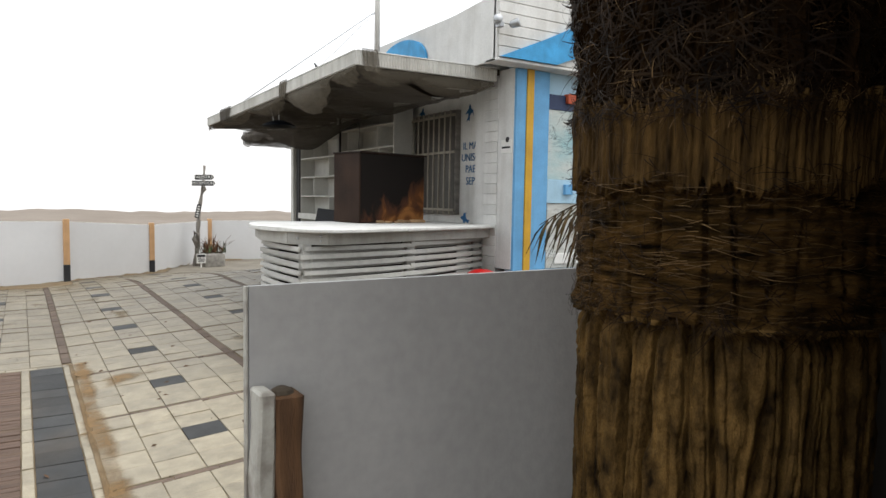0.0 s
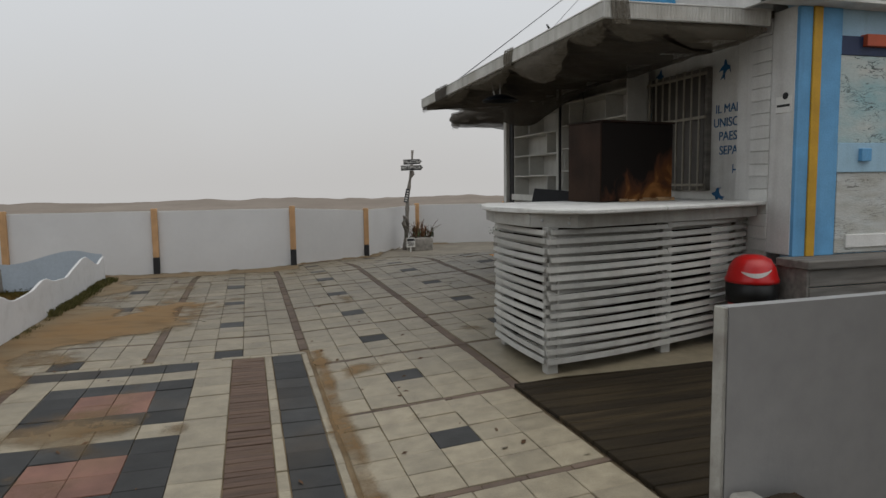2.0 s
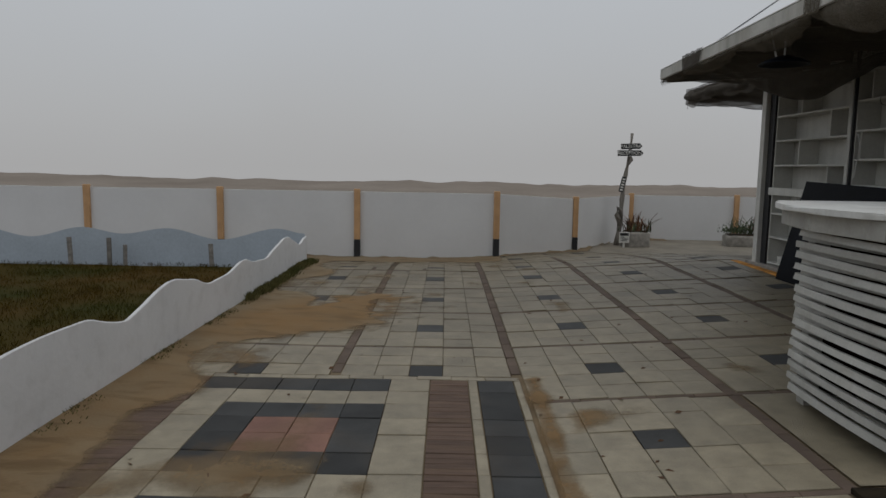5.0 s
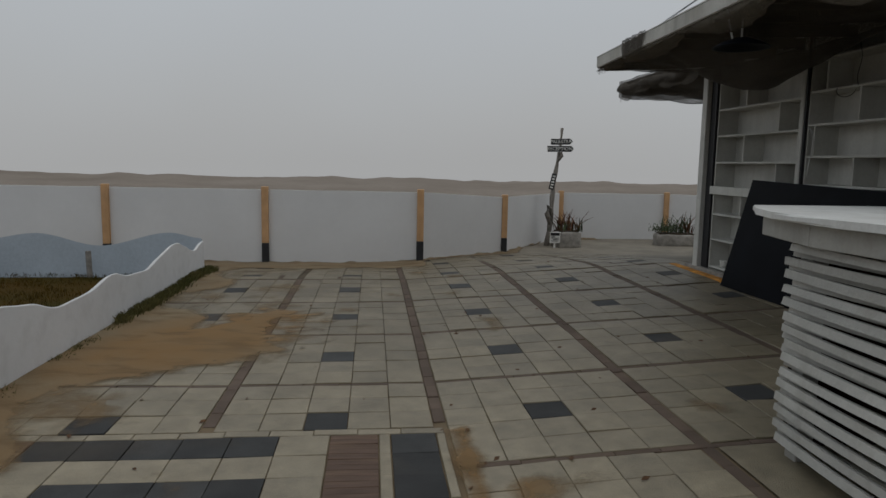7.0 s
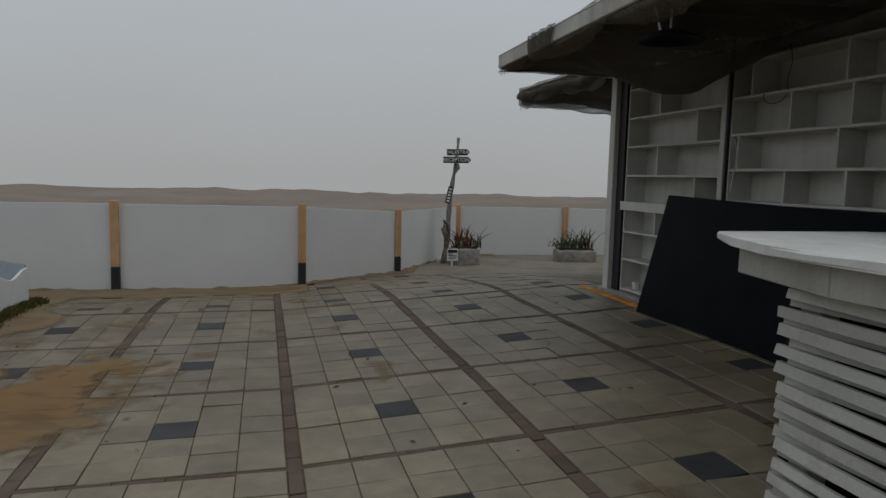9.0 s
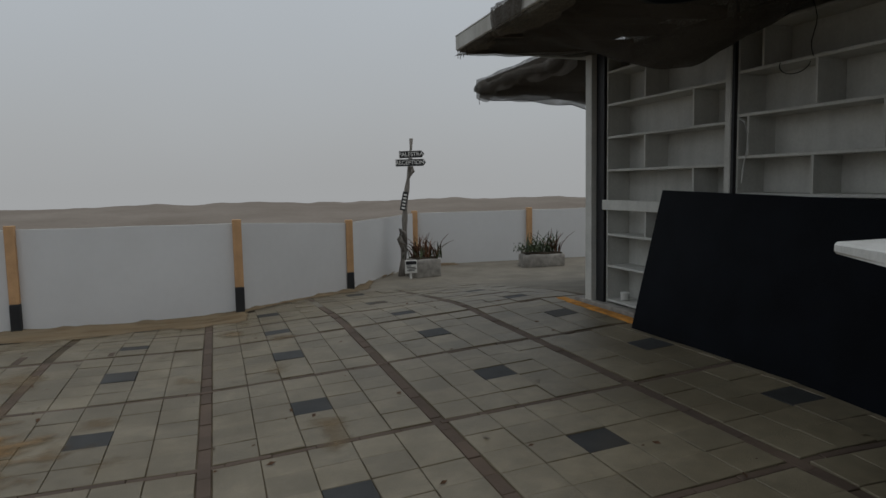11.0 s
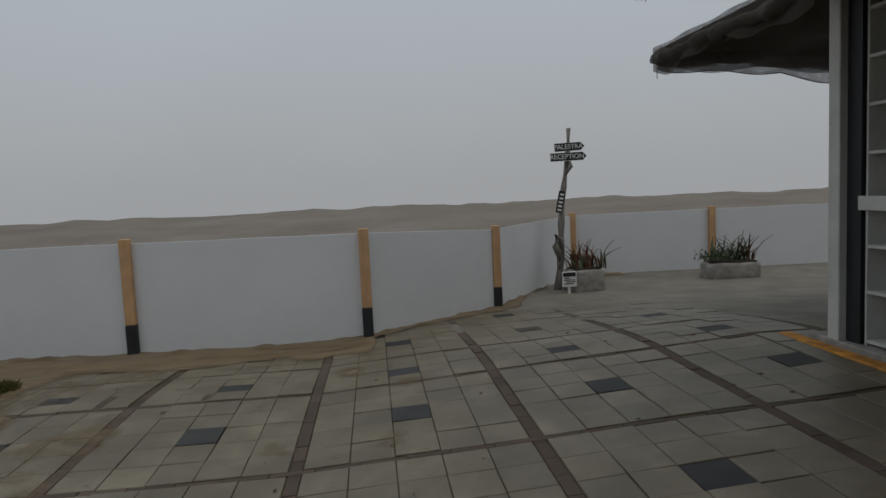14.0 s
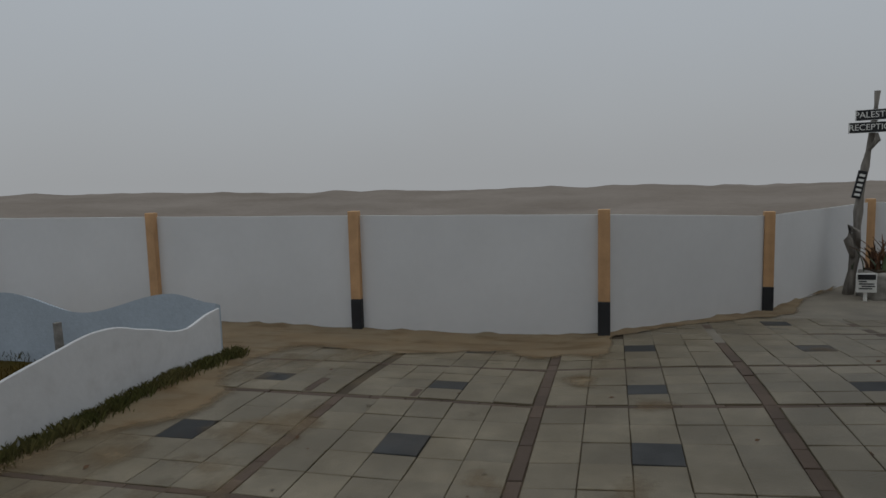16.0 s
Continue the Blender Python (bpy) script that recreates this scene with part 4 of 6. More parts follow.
def net_under(u, w):
    x, y = 2.80 + 1.75 * u, 5.95 + 5.9 * w
    sag = max(0.0, math.sin(math.pi * u)) ** 2.2 * (0.17 + 0.05 * math.sin(y * 2.1) + 0.03 * math.sin(y * 4.7 + x * 3) + 0.27 * math.exp(-((y - 9.5) / 0.95) ** 2)) * smooth01((11.95 - y) / 1.0)
    return (x, y, 2.775 - 0.09 * w * (1 - u) - sag + 0.03 * noise.noise((x * 4, y * 4, 0)))


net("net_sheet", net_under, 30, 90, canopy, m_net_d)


def net_swag(y0, y1, drop, out):
    def fn(u, w):
        y = y0 + (y1 - y0) * u
        s = math.sin(math.pi * u)
        zt = 2.80 - 0.09 * (y - 5.9) / 5.76
        z = zt - w * (0.03 + drop * s)
        return (2.775 - out * math.sin(math.pi * w) * s + 0.14 * w * w * s - 0.015 * math.sin(u * 40) * w, y, z + 0.012 * noise.noise((y * 7, w * 4, 1)))
    return fn


for y0, y1, drop, out in ((5.9, 6.6, 0.10, 0.03), (6.5, 7.95, 0.26, 0.04), (7.9, 9.4, 0.12, 0.03), (9.3, 11.0, 0.07, 0.03), (10.9, 11.6, 0.025, 0.02)):
    net("net_swag", net_swag(y0, y1, drop, out), 36, 10, canopy)
    part("net_edge_cord", tube([net_swag(y0, y1, drop, out)(k / 36, 1.0) for k in range(37)], 0.005, 5), m_roof, canopy, "brown cord along the net's edge")
for k in range(26):
    y = 10.9 + 0.03 * k
    part("net_fringe", tube([(2.76, y, 2.71), (2.765, y + 0.006, 2.655 - 0.02 * (k % 3))], 0.003, 4), m_roof, canopy)

rear = thing("rear_canopy", (6.5, 13.4, 2.85), "rear timber canopy edge with loose brown fishing net", "canopy")
bm = prism([(4.25, 12.02), (9.5, 12.02), (9.5, 14.75), (4.25, 14.75)], 2.88, 2.93)
part("roof_boards", bm, m_roof, rear)
part("edge_board", beam((4.245, 12.0, 2.865), (4.245, 14.76, 2.85), 0.03, 0.13, 0.004), m_roof, rear)
part("edge_board", beam((4.23, 14.76, 2.85), (9.5, 14.76, 2.87), 0.03, 0.13, 0.004), m_roof, rear)
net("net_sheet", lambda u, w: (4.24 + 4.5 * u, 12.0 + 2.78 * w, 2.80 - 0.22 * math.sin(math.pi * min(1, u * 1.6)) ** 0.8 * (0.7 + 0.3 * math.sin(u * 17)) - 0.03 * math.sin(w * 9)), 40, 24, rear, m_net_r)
def scallop(u):
    return 0.09 + 0.05 * abs(math.sin(u * 9.5)) ** 0.7 + 0.02 * math.sin(u * 31) + 0.15 * smooth01((u - 0.16) / 0.3)


net("net_drape", lambda u, w: (4.24 + 4.5 * u, 14.79 - 0.02 * math.sin(u * 30), 2.80 - w * scallop(u)), 90, 8, rear)
part("net_edge_cord", tube([(4.24 + 4.5 * k / 90, 14.79 - 0.02 * math.sin(k / 3), 2.80 - scallop(k / 90)) for k in range(91)], 0.006, 5), m_cable, rear, "dark cord along the net's edge")
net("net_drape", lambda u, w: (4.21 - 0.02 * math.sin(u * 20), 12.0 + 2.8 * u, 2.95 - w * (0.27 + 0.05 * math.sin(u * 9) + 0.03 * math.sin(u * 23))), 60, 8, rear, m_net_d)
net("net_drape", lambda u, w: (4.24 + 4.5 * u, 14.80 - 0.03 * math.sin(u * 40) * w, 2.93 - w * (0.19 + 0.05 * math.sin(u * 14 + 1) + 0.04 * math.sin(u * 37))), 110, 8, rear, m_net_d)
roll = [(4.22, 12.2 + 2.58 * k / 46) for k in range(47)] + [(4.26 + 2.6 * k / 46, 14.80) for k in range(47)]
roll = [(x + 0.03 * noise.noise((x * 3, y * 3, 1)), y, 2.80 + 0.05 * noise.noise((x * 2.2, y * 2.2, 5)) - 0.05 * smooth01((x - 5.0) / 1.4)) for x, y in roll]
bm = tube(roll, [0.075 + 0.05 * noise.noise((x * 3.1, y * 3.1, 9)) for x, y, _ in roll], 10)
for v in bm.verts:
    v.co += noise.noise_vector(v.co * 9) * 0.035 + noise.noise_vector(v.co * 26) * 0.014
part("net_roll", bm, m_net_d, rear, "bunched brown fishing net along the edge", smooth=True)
part("net_cord", tube([(4.22, 14.78, 2.74), (4.23, 14.78, 2.60)], 0.004, 5), m_cable, rear)



def net_front(x0, x1, drop):
    def fn(u, w):
        x = x0 + (x1 - x0) * u
        s_ = math.sin(math.pi * u) ** 0.8
        return (x, 5.905 - 0.02 * math.sin(math.pi * w) * s_ + 0.12 * w * w * s_, 2.80 - w * (0.03 + drop * s_) + 0.012 * noise.noise((x * 7, w * 4, 3)))
    return fn


net("net_swag", net_front(2.78, 3.5, 0.12), 30, 10, canopy)
net("net_swag", net_front(3.3, 4.35, 0.16), 36, 10, canopy)

# strips of net gathered over the edge
def net_gather(y0, y1):
    return lambda u, w: (2.735 + 0.012 * math.sin(u * 22) - 0.01 * math.sin(w * 3), y0 + (y1 - y0) * (u + 0.18 * w * (0.5 - u)) + 0.03 * w, 2.945 - 0.09 * (y0 - 5.9) / 5.76 - 0.19 * w)


for y0, y1 in ((7.72, 7.98), (10.15, 10.8)):
    net("net_gather", net_gather(y0, y1), 30, 8, canopy, m_net_d if y0 > 9 else m_net)
net("net_gather", lambda u, w: (2.80 + 0.16 * u + 0.03 * w, 5.852 - 0.01 * math.sin(u * 20), 2.945 - 0.2 * w), 14, 8, canopy)

# hanging lamp under the canopy
lamp = thing("pendant_lamp", (3.0, 8.8, 2.45), "black dish pendant lamp on white cords under the canopy", "lamp")
part("shade", lathe([(0.02, 0.075), (0.06, 0.07), (0.16, 0.035), (0.22, 0.0), (0.225, -0.008), (0.21, -0.004), (0.14, 0.022), (0.02, 0.05)], (3.0, 8.8, 2.49)), m_board, lamp, smooth=True)
part("cord", tube([(3.0, 8.8, 2.55), (3.0, 8.8, 2.84)], 0.008, 6), m_whitecord, lamp)
part("cord", tube([(2.94, 8.82, 2.53), (2.90, 8.9, 2.84)], 0.008, 6), m_whitecord, lamp)

# board added at the step between canopy and kiosk roof to stop leaking light
part("step_board", box((4.40, 8.05, 2.90), (4.43, 11.95, 3.30), 0.004), m_wood_w, kiosk)

# mast with stay wires on the roof
mast = thing("roof_mast", (3.57, 7.09, 2.93), "white steel roof mast with rails and stay wires", "mast")
part("pole", tube([(3.57, 7.09, 2.9), (3.57, 7.09, 5.0)], 0.032, 12), m_whitepaint, mast, smooth=True)
part("rail", tube([(3.57, 7.09, 3.92), (5.4, 6.4, 4.0)], 0.022, 8), m_whitepaint, mast)
part("rail", tube([(3.57, 7.09, 4.25), (5.4, 6.4, 4.3)], 0.022, 8), m_whitepaint, mast)
for q in ((2.80, 10.55, 2.84), (2.80, 10.35, 2.845), (2.80, 7.0, 2.91)):
    part("stay_wire", tube([(3.57, 7.09, 3.68), q], 0.004, 5), m_metal, mast)
part("wire_knot", tube([(2.80, 6.94, 2.90), (2.78, 6.98, 2.98), (2.84, 7.04, 2.96), (2.80, 7.10, 2.93)], 0.008, 6), m_cable, mast)
flood = thing("security_floodlight", (4.05, 5.40, 3.22), "twin-headed grey security floodlight on the signboard", "lamp")
part("bracket", beam((4.05, 5.46, 3.25), (4.05, 5.38, 3.25), 0.05, 0.05), m_metal, flood)
for dx in (-0.06, 0.09):
    part("lamp_head", lathe([(0.02, 0), (0.035, 0.02), (0.045, 0.09), (0.04, 0.1)], (0, 0, 0), 14), m_metal, flood, smooth=True).matrix_basis = pose(4.05 + dx, 5.38, 3.25, 75, 0, 40 if dx > 0 else -30)

# ---- shelf bays in the side of the kiosk ----
def shelf_bay(y0, y1, shelves, dividers, label):
    s = thing("shelf_unit", (4.45, (y0 + y1) / 2, 0.2), label, "shelf", "open shelf bays of the kiosk")
    part("back_panel", box((4.585, y0, 0.24), (4.615, y1, 2.85), 0), m_shelf, s)
    part("side_panel", box((4.33, y1 - 0.02, 0.24), (4.585, y1, 2.85), 0.003), m_shelf, s)
    part("side_panel", box((4.33, y0, 0.24), (4.585, y0 + 0.02, 2.85), 0.003), m_shelf, s)
    for z in shelves:
        part("shelf", box((4.33, y0 + 0.02, z - 0.012), (4.585, y1 - 0.02, z + 0.012), 0.003), m_shelf, s)
    for y, za, zb in dividers:
        part("divider", box((4.335, y - 0.011, za + 0.012), (4.585, y + 0.011, zb - 0.012), 0.002), m_shelf, s)
    return s


bay = shelf_bay(9.94, 11.62, (0.27, 0.62, 0.94, 1.585, 1.91, 2.23, 2.55),
                ((11.0, 2.23, 2.55), (10.34, 1.91, 2.23), (11.0, 1.585, 1.91), (10.33, 1.24, 1.585), (10.98, 0.94, 1.24)), "open white wooden shelves built into the kiosk side")
part("front_rail", box((4.30, 9.96, 1.19), (4.36, 11.66, 1.29), 0.004), m_shelf, bay)
bay2 = shelf_bay(8.1, 9.84, (0.27, 0.62, 0.94, 1.36, 1.64, 1.95, 2.27, 2.58),
                 ((9.14, 1.95, 2.27), (8.62, 2.27, 2.58), (8.65, 1.64, 1.95), (9.73, 1.64, 1.95), (9.15, 1.36, 1.64), (8.55, 1.36, 1.64), (8.55, 1.95, 2.27), (9.6, 2.27, 2.58)), "open white wooden shelves behind a leaning board")
for y0, y1, x0 in ((11.78, 11.9, 4.25), (9.86, 9.925, 4.29)):
    part("upright_post", box((x0, y0, 0.2), (x0 + 0.16, y1, 2.85), 0.006), m_shelf, kiosk)
# black strips painted as the shade in the gaps beside the posts
part("gap_strip", box((4.30, 9.835, 0.2), (4.33, 9.862, 2.85), 0), m_black, kiosk)
part("gap_strip", box((4.31, 11.64, 0.24), (4.34, 11.78, 2.85), 0), m_black, kiosk)
part("floor_slab", box((4.24, 7.6, -0.1), (4.75, 12.1, 0.24), 0.008), m_stone, kiosk)
tagged(part("yellow_kerb", box((4.12, 9.4, -0.05), (4.238, 12.32, 0.20), 0.012), m_kerb, None), "worn yellow painted concrete kerb at the kiosk foot", "kerb")
cup = thing("paint_pot", (4.42, 11.42, 0.282), "small white plastic pot on the lowest shelf", "pot")
part("pot_body", lathe([(0.032, 0), (0.04, 0.005), (0.044, 0.075), (0.048, 0.083), (0.04, 0.083)], (4.42, 11.42, 0.283), 18), m_whitepaint, cup, smooth=True)
cable = thing("loose_cable", (4.32, 9.72, 1.9), "thin white cable hanging on the shelves", "cable")
part("cable_run", tube([(4.315, 9.80, 1.93), (4.31, 9.74, 1.90), (4.31, 9.70, 1.80), (4.315, 9.71, 1.70), (4.315, 9.74, 1.60), (4.315, 9.76, 1.45)], 0.006, 6), m_whitecord, cable)
cable2 = thing("hanging_cable", (4.32, 9.0, 2.3), "dark cable sagging below the canopy", "cable")
part("cable_run", tube([(4.315, 9.30 + 0.13 * math.cos(a), 2.25 - 0.07 * math.sin(a)) for a in (radians(-20 + 12 * k) for k in range(17))], 0.0035, 6), m_cable, cable2)
part("cable_run", tube([(4.315, 9.15 + 0.02 * math.sin(k), 2.27 + 0.05 * k) for k in range(9)], 0.0035, 6), m_cable, cable2)

# big dark board leaning on the shelves
lean = thing("leaning_board", (4.05, 9.4, 0.15), "large plain dark navy board leaning on the kiosk shelves", "board")
bm = bmesh.new()
p = [Vector((4.00, 10.71, 0.13)), Vector((3.98, 7.75, 0.06)), Vector((4.25, 7.75, 1.32)), Vector((4.27, 10.64, 1.392))]
nrm = (p[1] - p[0]).cross(p[3] - p[0]).normalized() * 0.02
fr, bk = [bm.verts.new(c) for c in p], [bm.verts.new(c + (nrm if nrm.x > 0 else -nrm)) for c in p]
bm.faces.new(fr)
bm.faces.new(bk[::-1])
for k in range(4):
    bm.faces.new((fr[k], fr[(k + 1) % 4], bk[(k + 1) % 4], bk[k]))
bmesh.ops.recalc_face_normals(bm, faces=bm.faces)
part("panel", bm, m_board, lean)

# ---- slatted bar ----
bar = thing("beach_bar", (3.1, 6.2, 0.0), "white slatted wooden beach bar with a thick overhanging top", "bar counter")
part("counter_board", prism([(2.20, 7.10), (2.04, 6.80), (1.94, 6.50), (1.905, 6.285), (1.915, 6.0), (1.96, 5.75), (2.04, 5.52), (2.14, 5.37), (2.25, 5.28), (2.36, 5.25), (2.50, 5.265), (3.10, 5.47), (3.02, 7.12)], 1.268, 1.302, 0.008), m_wood_w, bar)
part("counter_board", prism([(3.028, 7.12), (3.108, 5.473), (4.44, 5.94), (4.44, 7.12)], 1.266, 1.300, 0.008), m_wood_w, bar)
for a, b in (((2.11, 6.82), (1.985, 6.25)), ((1.985, 6.25), (2.03, 5.64)), ((2.03, 5.64), (2.30, 5.395)), ((2.30, 5.395), (4.42, 6.04))):
    part("apron", beam((*a, 1.213), (*b, 1.213), 0.025, 0.105, 0.004), m_bar, bar)
part("apron", beam((2.12, 6.82, 1.213), (4.4, 7.06, 1.213), 0.025, 0.105, 0.004), m_bar, bar)
C, L, M_, R = Vector((2.115, 5.50)), Vector((2.125, 6.50)), Vector((3.28, 5.76)), Vector((4.40, 6.22))


def slat_run(a, b, seed, count=15, lift=0.0, out_a=0.045, out_b=0.045, tall=0.041, bow=0.035):
    """Springy slats from one leg to the next; unequal offsets let them pass from the outer to the inner side of the legs."""
    rng = random.Random(seed)
    d = (b - a).normalized()
    o = Vector((d.y, -d.x))
    for k in range(count):
        z = 0.165 + 0.069 * k + lift
        z0, z1 = z + rng.uniform(-0.006, 0.006), z + rng.uniform(-0.006, 0.006)
        tip, lean_, h = rng.uniform(-0.02, 0.035), rng.uniform(0.0, 0.006), tall / 2 - 0.0015 * (k % 3)
        pa, pb, arch = a - d * (0.03 + tip), b + d * (0.025 + tip * 0.4), bow * rng.uniform(0.7, 1.25)
        bm = bmesh.new()
        ring = []
        for q in range(9):
            t = q / 8
            p = pa.lerp(pb, t) + o * (out_a + (out_b - out_a) * t + arch * math.sin(math.pi * t))
            zc = z0 + (z1 - z0) * t
            ring.append([bm.verts.new((p.x + o.x * u, p.y + o.y * u, zc + w)) for u, w in ((0.009 + lean_, -h), (0.009 - lean_, h), (-0.009 - lean_, h), (-0.009 + lean_, -h))])
        for r0, r1 in zip(ring, ring[1:]):
            for q in range(4):
                bm.faces.new((r0[q], r1[q], r1[(q + 1) % 4], r0[(q + 1) % 4]))
        bm.faces.new(ring[0])
        bm.faces.new(ring[-1][::-1])
        bmesh.ops.recalc_face_normals(bm, faces=bm.faces)
        part("slat", bm, m_bar, bar)


slat_run(C, M_, 1)
slat_run(M_, R, 2)
slat_run(L, C, 3, bow=0.02)
# the slats between run from the outer side of one leg to the inner side of the next
slat_run(C, M_, 4, 14, 0.0345, 0.026, -0.06, 0.038, 0.01)
slat_run(M_, R, 5, 14, 0.0345, -0.06, -0.06, 0.038, 0.0)
slat_run(L, C, 6, 14, 0.0345, 0.026, -0.06, 0.038, 0.01)
for x, y in ((2.14, 5.535), (2.165, 6.47), (3.29, 5.79), (4.38, 6.25)):
    part("leg", box((x - 0.045, y - 0.045, level(x, y) - 0.03), (x + 0.045, y + 0.045, 1.165), 0.005), m_bar, bar)
for t_, z in ((0.82, 1.235), (0.82, 1.195), (0.25, 1.215)):
    part("bolt", lathe([(0.001, 0), (0.011, 0), (0.009, 0.008), (0.001, 0.01)], (0, 0, 0), 8), m_metal, bar).matrix_basis = pose(2.03 + 0.27 * t_ - 0.009, 5.64 - 0.245 * t_ - 0.010, z, 0, -90, 42)
# dark sheet behind the slats, its colour standing in for inner shade
part("back_sheet", box((2.18, 6.60, 0.05), (4.38, 6.63, 1.16), 0), m_soot_shade, bar, "dark sheet painted as the shade inside the bar")

# rusty box with printed flames on the bar
grill = thing("display_box", (3.5, 6.75, 1.302), "rusty brown steel box with printed flames on the bar", "box")
gm = pose(3.10, 6.50, 1.303, 0, 0, 11.5)
bm = box((0, 0.012, 0), (0.90, 0.48, 0.735), 0.006)
bm.transform(gm)
part("box_body", bm, m_rust, grill)
bm = box((0.012, 0, 0.01), (0.888, 0.014, 0.725), 0.002)
face = part("flame_front", bm, m_fire, grill, "dark front with orange flames")
face.matrix_basis = gm
bm = box((-0.012, -0.012, 0.735), (0.912, 0.492, 0.75), 0.004)
bm.transform(gm)
part("box_lid", bm, m_soot_shade, grill)

chip_rng = random.Random(19)
chips = thing("firewood_chips", (3.7, 6.52, 1.303), "small pale wood chips lying before the flame box", "wood")
for k in range(9):
    x_, r_ = 3.32 + 0.075 * k + chip_rng.uniform(-0.03, 0.03), chip_rng.uniform(0.02, 0.045)
    bm = box((-r_, -0.012, 0), (r_, 0.012, 0.018 + 0.02 * chip_rng.random()), 0.004)
    bm.transform(pose(x_, 6.44 + 0.2034 * (x_ - 3.10) + 0.02 * chip_rng.random(), 1.303, 0, 0, chip_rng.uniform(-60, 60)))
    part("chip", bm, m_chip, chips)

# red litter bin
bx_, by_, bz_ = 4.10, 5.70, 0.066
lit = thing("litter_bin", (bx_, by_, bz_), "red domed plastic litter bin with black opening band", "litter bin")
part("bin_body", lathe([(0.155, 0), (0.168, 0.01), (0.188, 0.38), (0.175, 0.40)], (bx_, by_, bz_), 32), m_redplastic, lit, smooth=True)
part("opening_band", lathe([(0.175, 0.38), (0.205, 0.39), (0.210, 0.56), (0.18, 0.57)], (bx_, by_, bz_), 32), m_blackplastic, lit, "black opening band", smooth=True)
part("domed_lid", lathe([(0.18, 0.555), (0.216, 0.56), (0.219, 0.585), (0.205, 0.61), (0.185, 0.69), (0.145, 0.755), (0.08, 0.787), (0.001, 0.795)], (bx_, by_, bz_), 32), m_redplastic, lit, "red domed lid", smooth=True)


def swoosh(zc, r, name):
    """A plain white curved mark lying on the bin's round side."""
    bm = bmesh.new()
    rows = []
    for k in range(15):
        t = k / 14
        a = radians(205 + 75 * t)
        zz = zc - 0.035 * math.sin(math.pi * t) + 0.02 * t
        w = 0.004 + 0.016 * math.sin(math.pi * t)
        rr = r(zz) + 0.004
        rows.append([bm.verts.new((bx_ + rr * math.cos(a), by_ + rr * math.sin(a), bz_ + zz + s_ * w)) for s_ in (-1, 1)])
    for a, b in zip(rows, rows[1:]):
        bm.faces.new((a[0], b[0], b[1], a[1]))
    part(name, bm, m_whitepaint, lit, "plain white curved mark")


swoosh(0.66, lambda z: 0.208 - (z - 0.61) * 0.28, "white_mark")
swoosh(0.32, lambda z: 0.168 + 0.02 * z / 0.38 + 0.006, "white_mark")
bag = thing("paint_sack", (4.62, 5.16, 0.0), "blue, white and yellow printed sack by the kiosk base", "sack")
part("sack_body", box((4.42, 5.10, 0.02), (4.80, 5.28, 0.44), 0.04), m_pale, bag)
part("sack_band", box((4.44, 5.092, 0.06), (4.78, 5.11, 0.17), 0.006), m_yellow, bag, "yellow printed band")

# ---- grey sheet board near the start, with its rotten post ----
hoard = thing("sheet_board", (1.6, 1.73, 0.0), "grey-white sheet board on a rotten wooden post", "hoarding")
bm = bmesh.new()
a, b = Vector((0.548, 1.632)), Vector((3.3, 1.79))
nrm = Vector((-(b - a).y, (b - a).x)).normalized() * 0.018
pr = [(a, -0.05), (b, -0.05), (b, 1.338), (a, 1.352)]
f0, f1 = [bm.verts.new((q.x, q.y, z)) for q, z in pr], [bm.verts.new((q.x + nrm.x, q.y + nrm.y, z)) for q, z in pr]
bm.faces.new(f0)
bm.faces.new(f1[::-1])
for k in range(4):
    bm.faces.new((f0[k], f1[k], f1[(k + 1) % 4], f0[(k + 1) % 4]))
bmesh.ops.recalc_face_normals(bm, faces=bm.faces)
part("sheet", bm, m_hoard, hoard)
part("sheet_edge", beam((0.543, 1.641, -0.05), (0.543, 1.641, 1.352), 0.006, 0.02, 0.001), m_flake, hoard, "flaking white and brown sheet edge")


def rotten(a, b, seed, amount):
    """A weathered timber: a box cut fine and gnawed, most along its upper end."""
    bm = box(a, b, 0.006)
    bmesh.ops.subdivide_edges(bm, edges=[e_ for e_ in bm.edges if abs(e_.verts[0].co.z - e_.verts[1].co.z) > 0.5], cuts=40)
    bmesh.ops.subdivide_edges(bm, edges=[e_ for e_ in bm.edges if abs(e_.verts[0].co.z - e_.verts[1].co.z) < 0.01 and e_.calc_length() > 0.02], cuts=3, use_grid_fill=True)
    for v in bm.verts:
        n_ = noise.noise_vector((v.co.x * 9 + seed, v.co.y * 9, v.co.z * 7))
        v.co += Vector((n_.x, n_.y, 0.4 * n_.z)) * amount
    return bm


part("post_face", rotten((0.546, 1.555, -0.1), (0.585, 1.628, 1.118), 1, 0.008), m_flake, hoard, "flaking white painted post side")
part("post_core", rotten((0.588, 1.552, -0.1), (0.655, 1.624, 1.105), 5, 0.016), m_rawwood, hoard, "rotten brown post core")
part("post_cap", lathe([(0.001, 0), (0.03, 0.0), (0.024, 0.008), (0.012, 0.014), (0.001, 0.012)], (0.612, 1.59, 1.104), 9), m_soil, hoard)

# ---- palm tree beside the path ----
PX, PY = 1.60, 1.13
palm = thing("palm_tree", (PX, PY, -0.1), "thick old palm with cracked bark and brown fibre", "palm tree")


def cell_hash(i, j=0):
    return math.sin(i * 12.9898 + j * 78.233) * 43758.5453 % 1.0


def sheath_seam(ca, sa):
    return 1.60 + 0.05 * noise.noise((ca * 4, sa * 4, 3)) + 0.035 * noise.noise((ca * 40, sa * 40, 5))


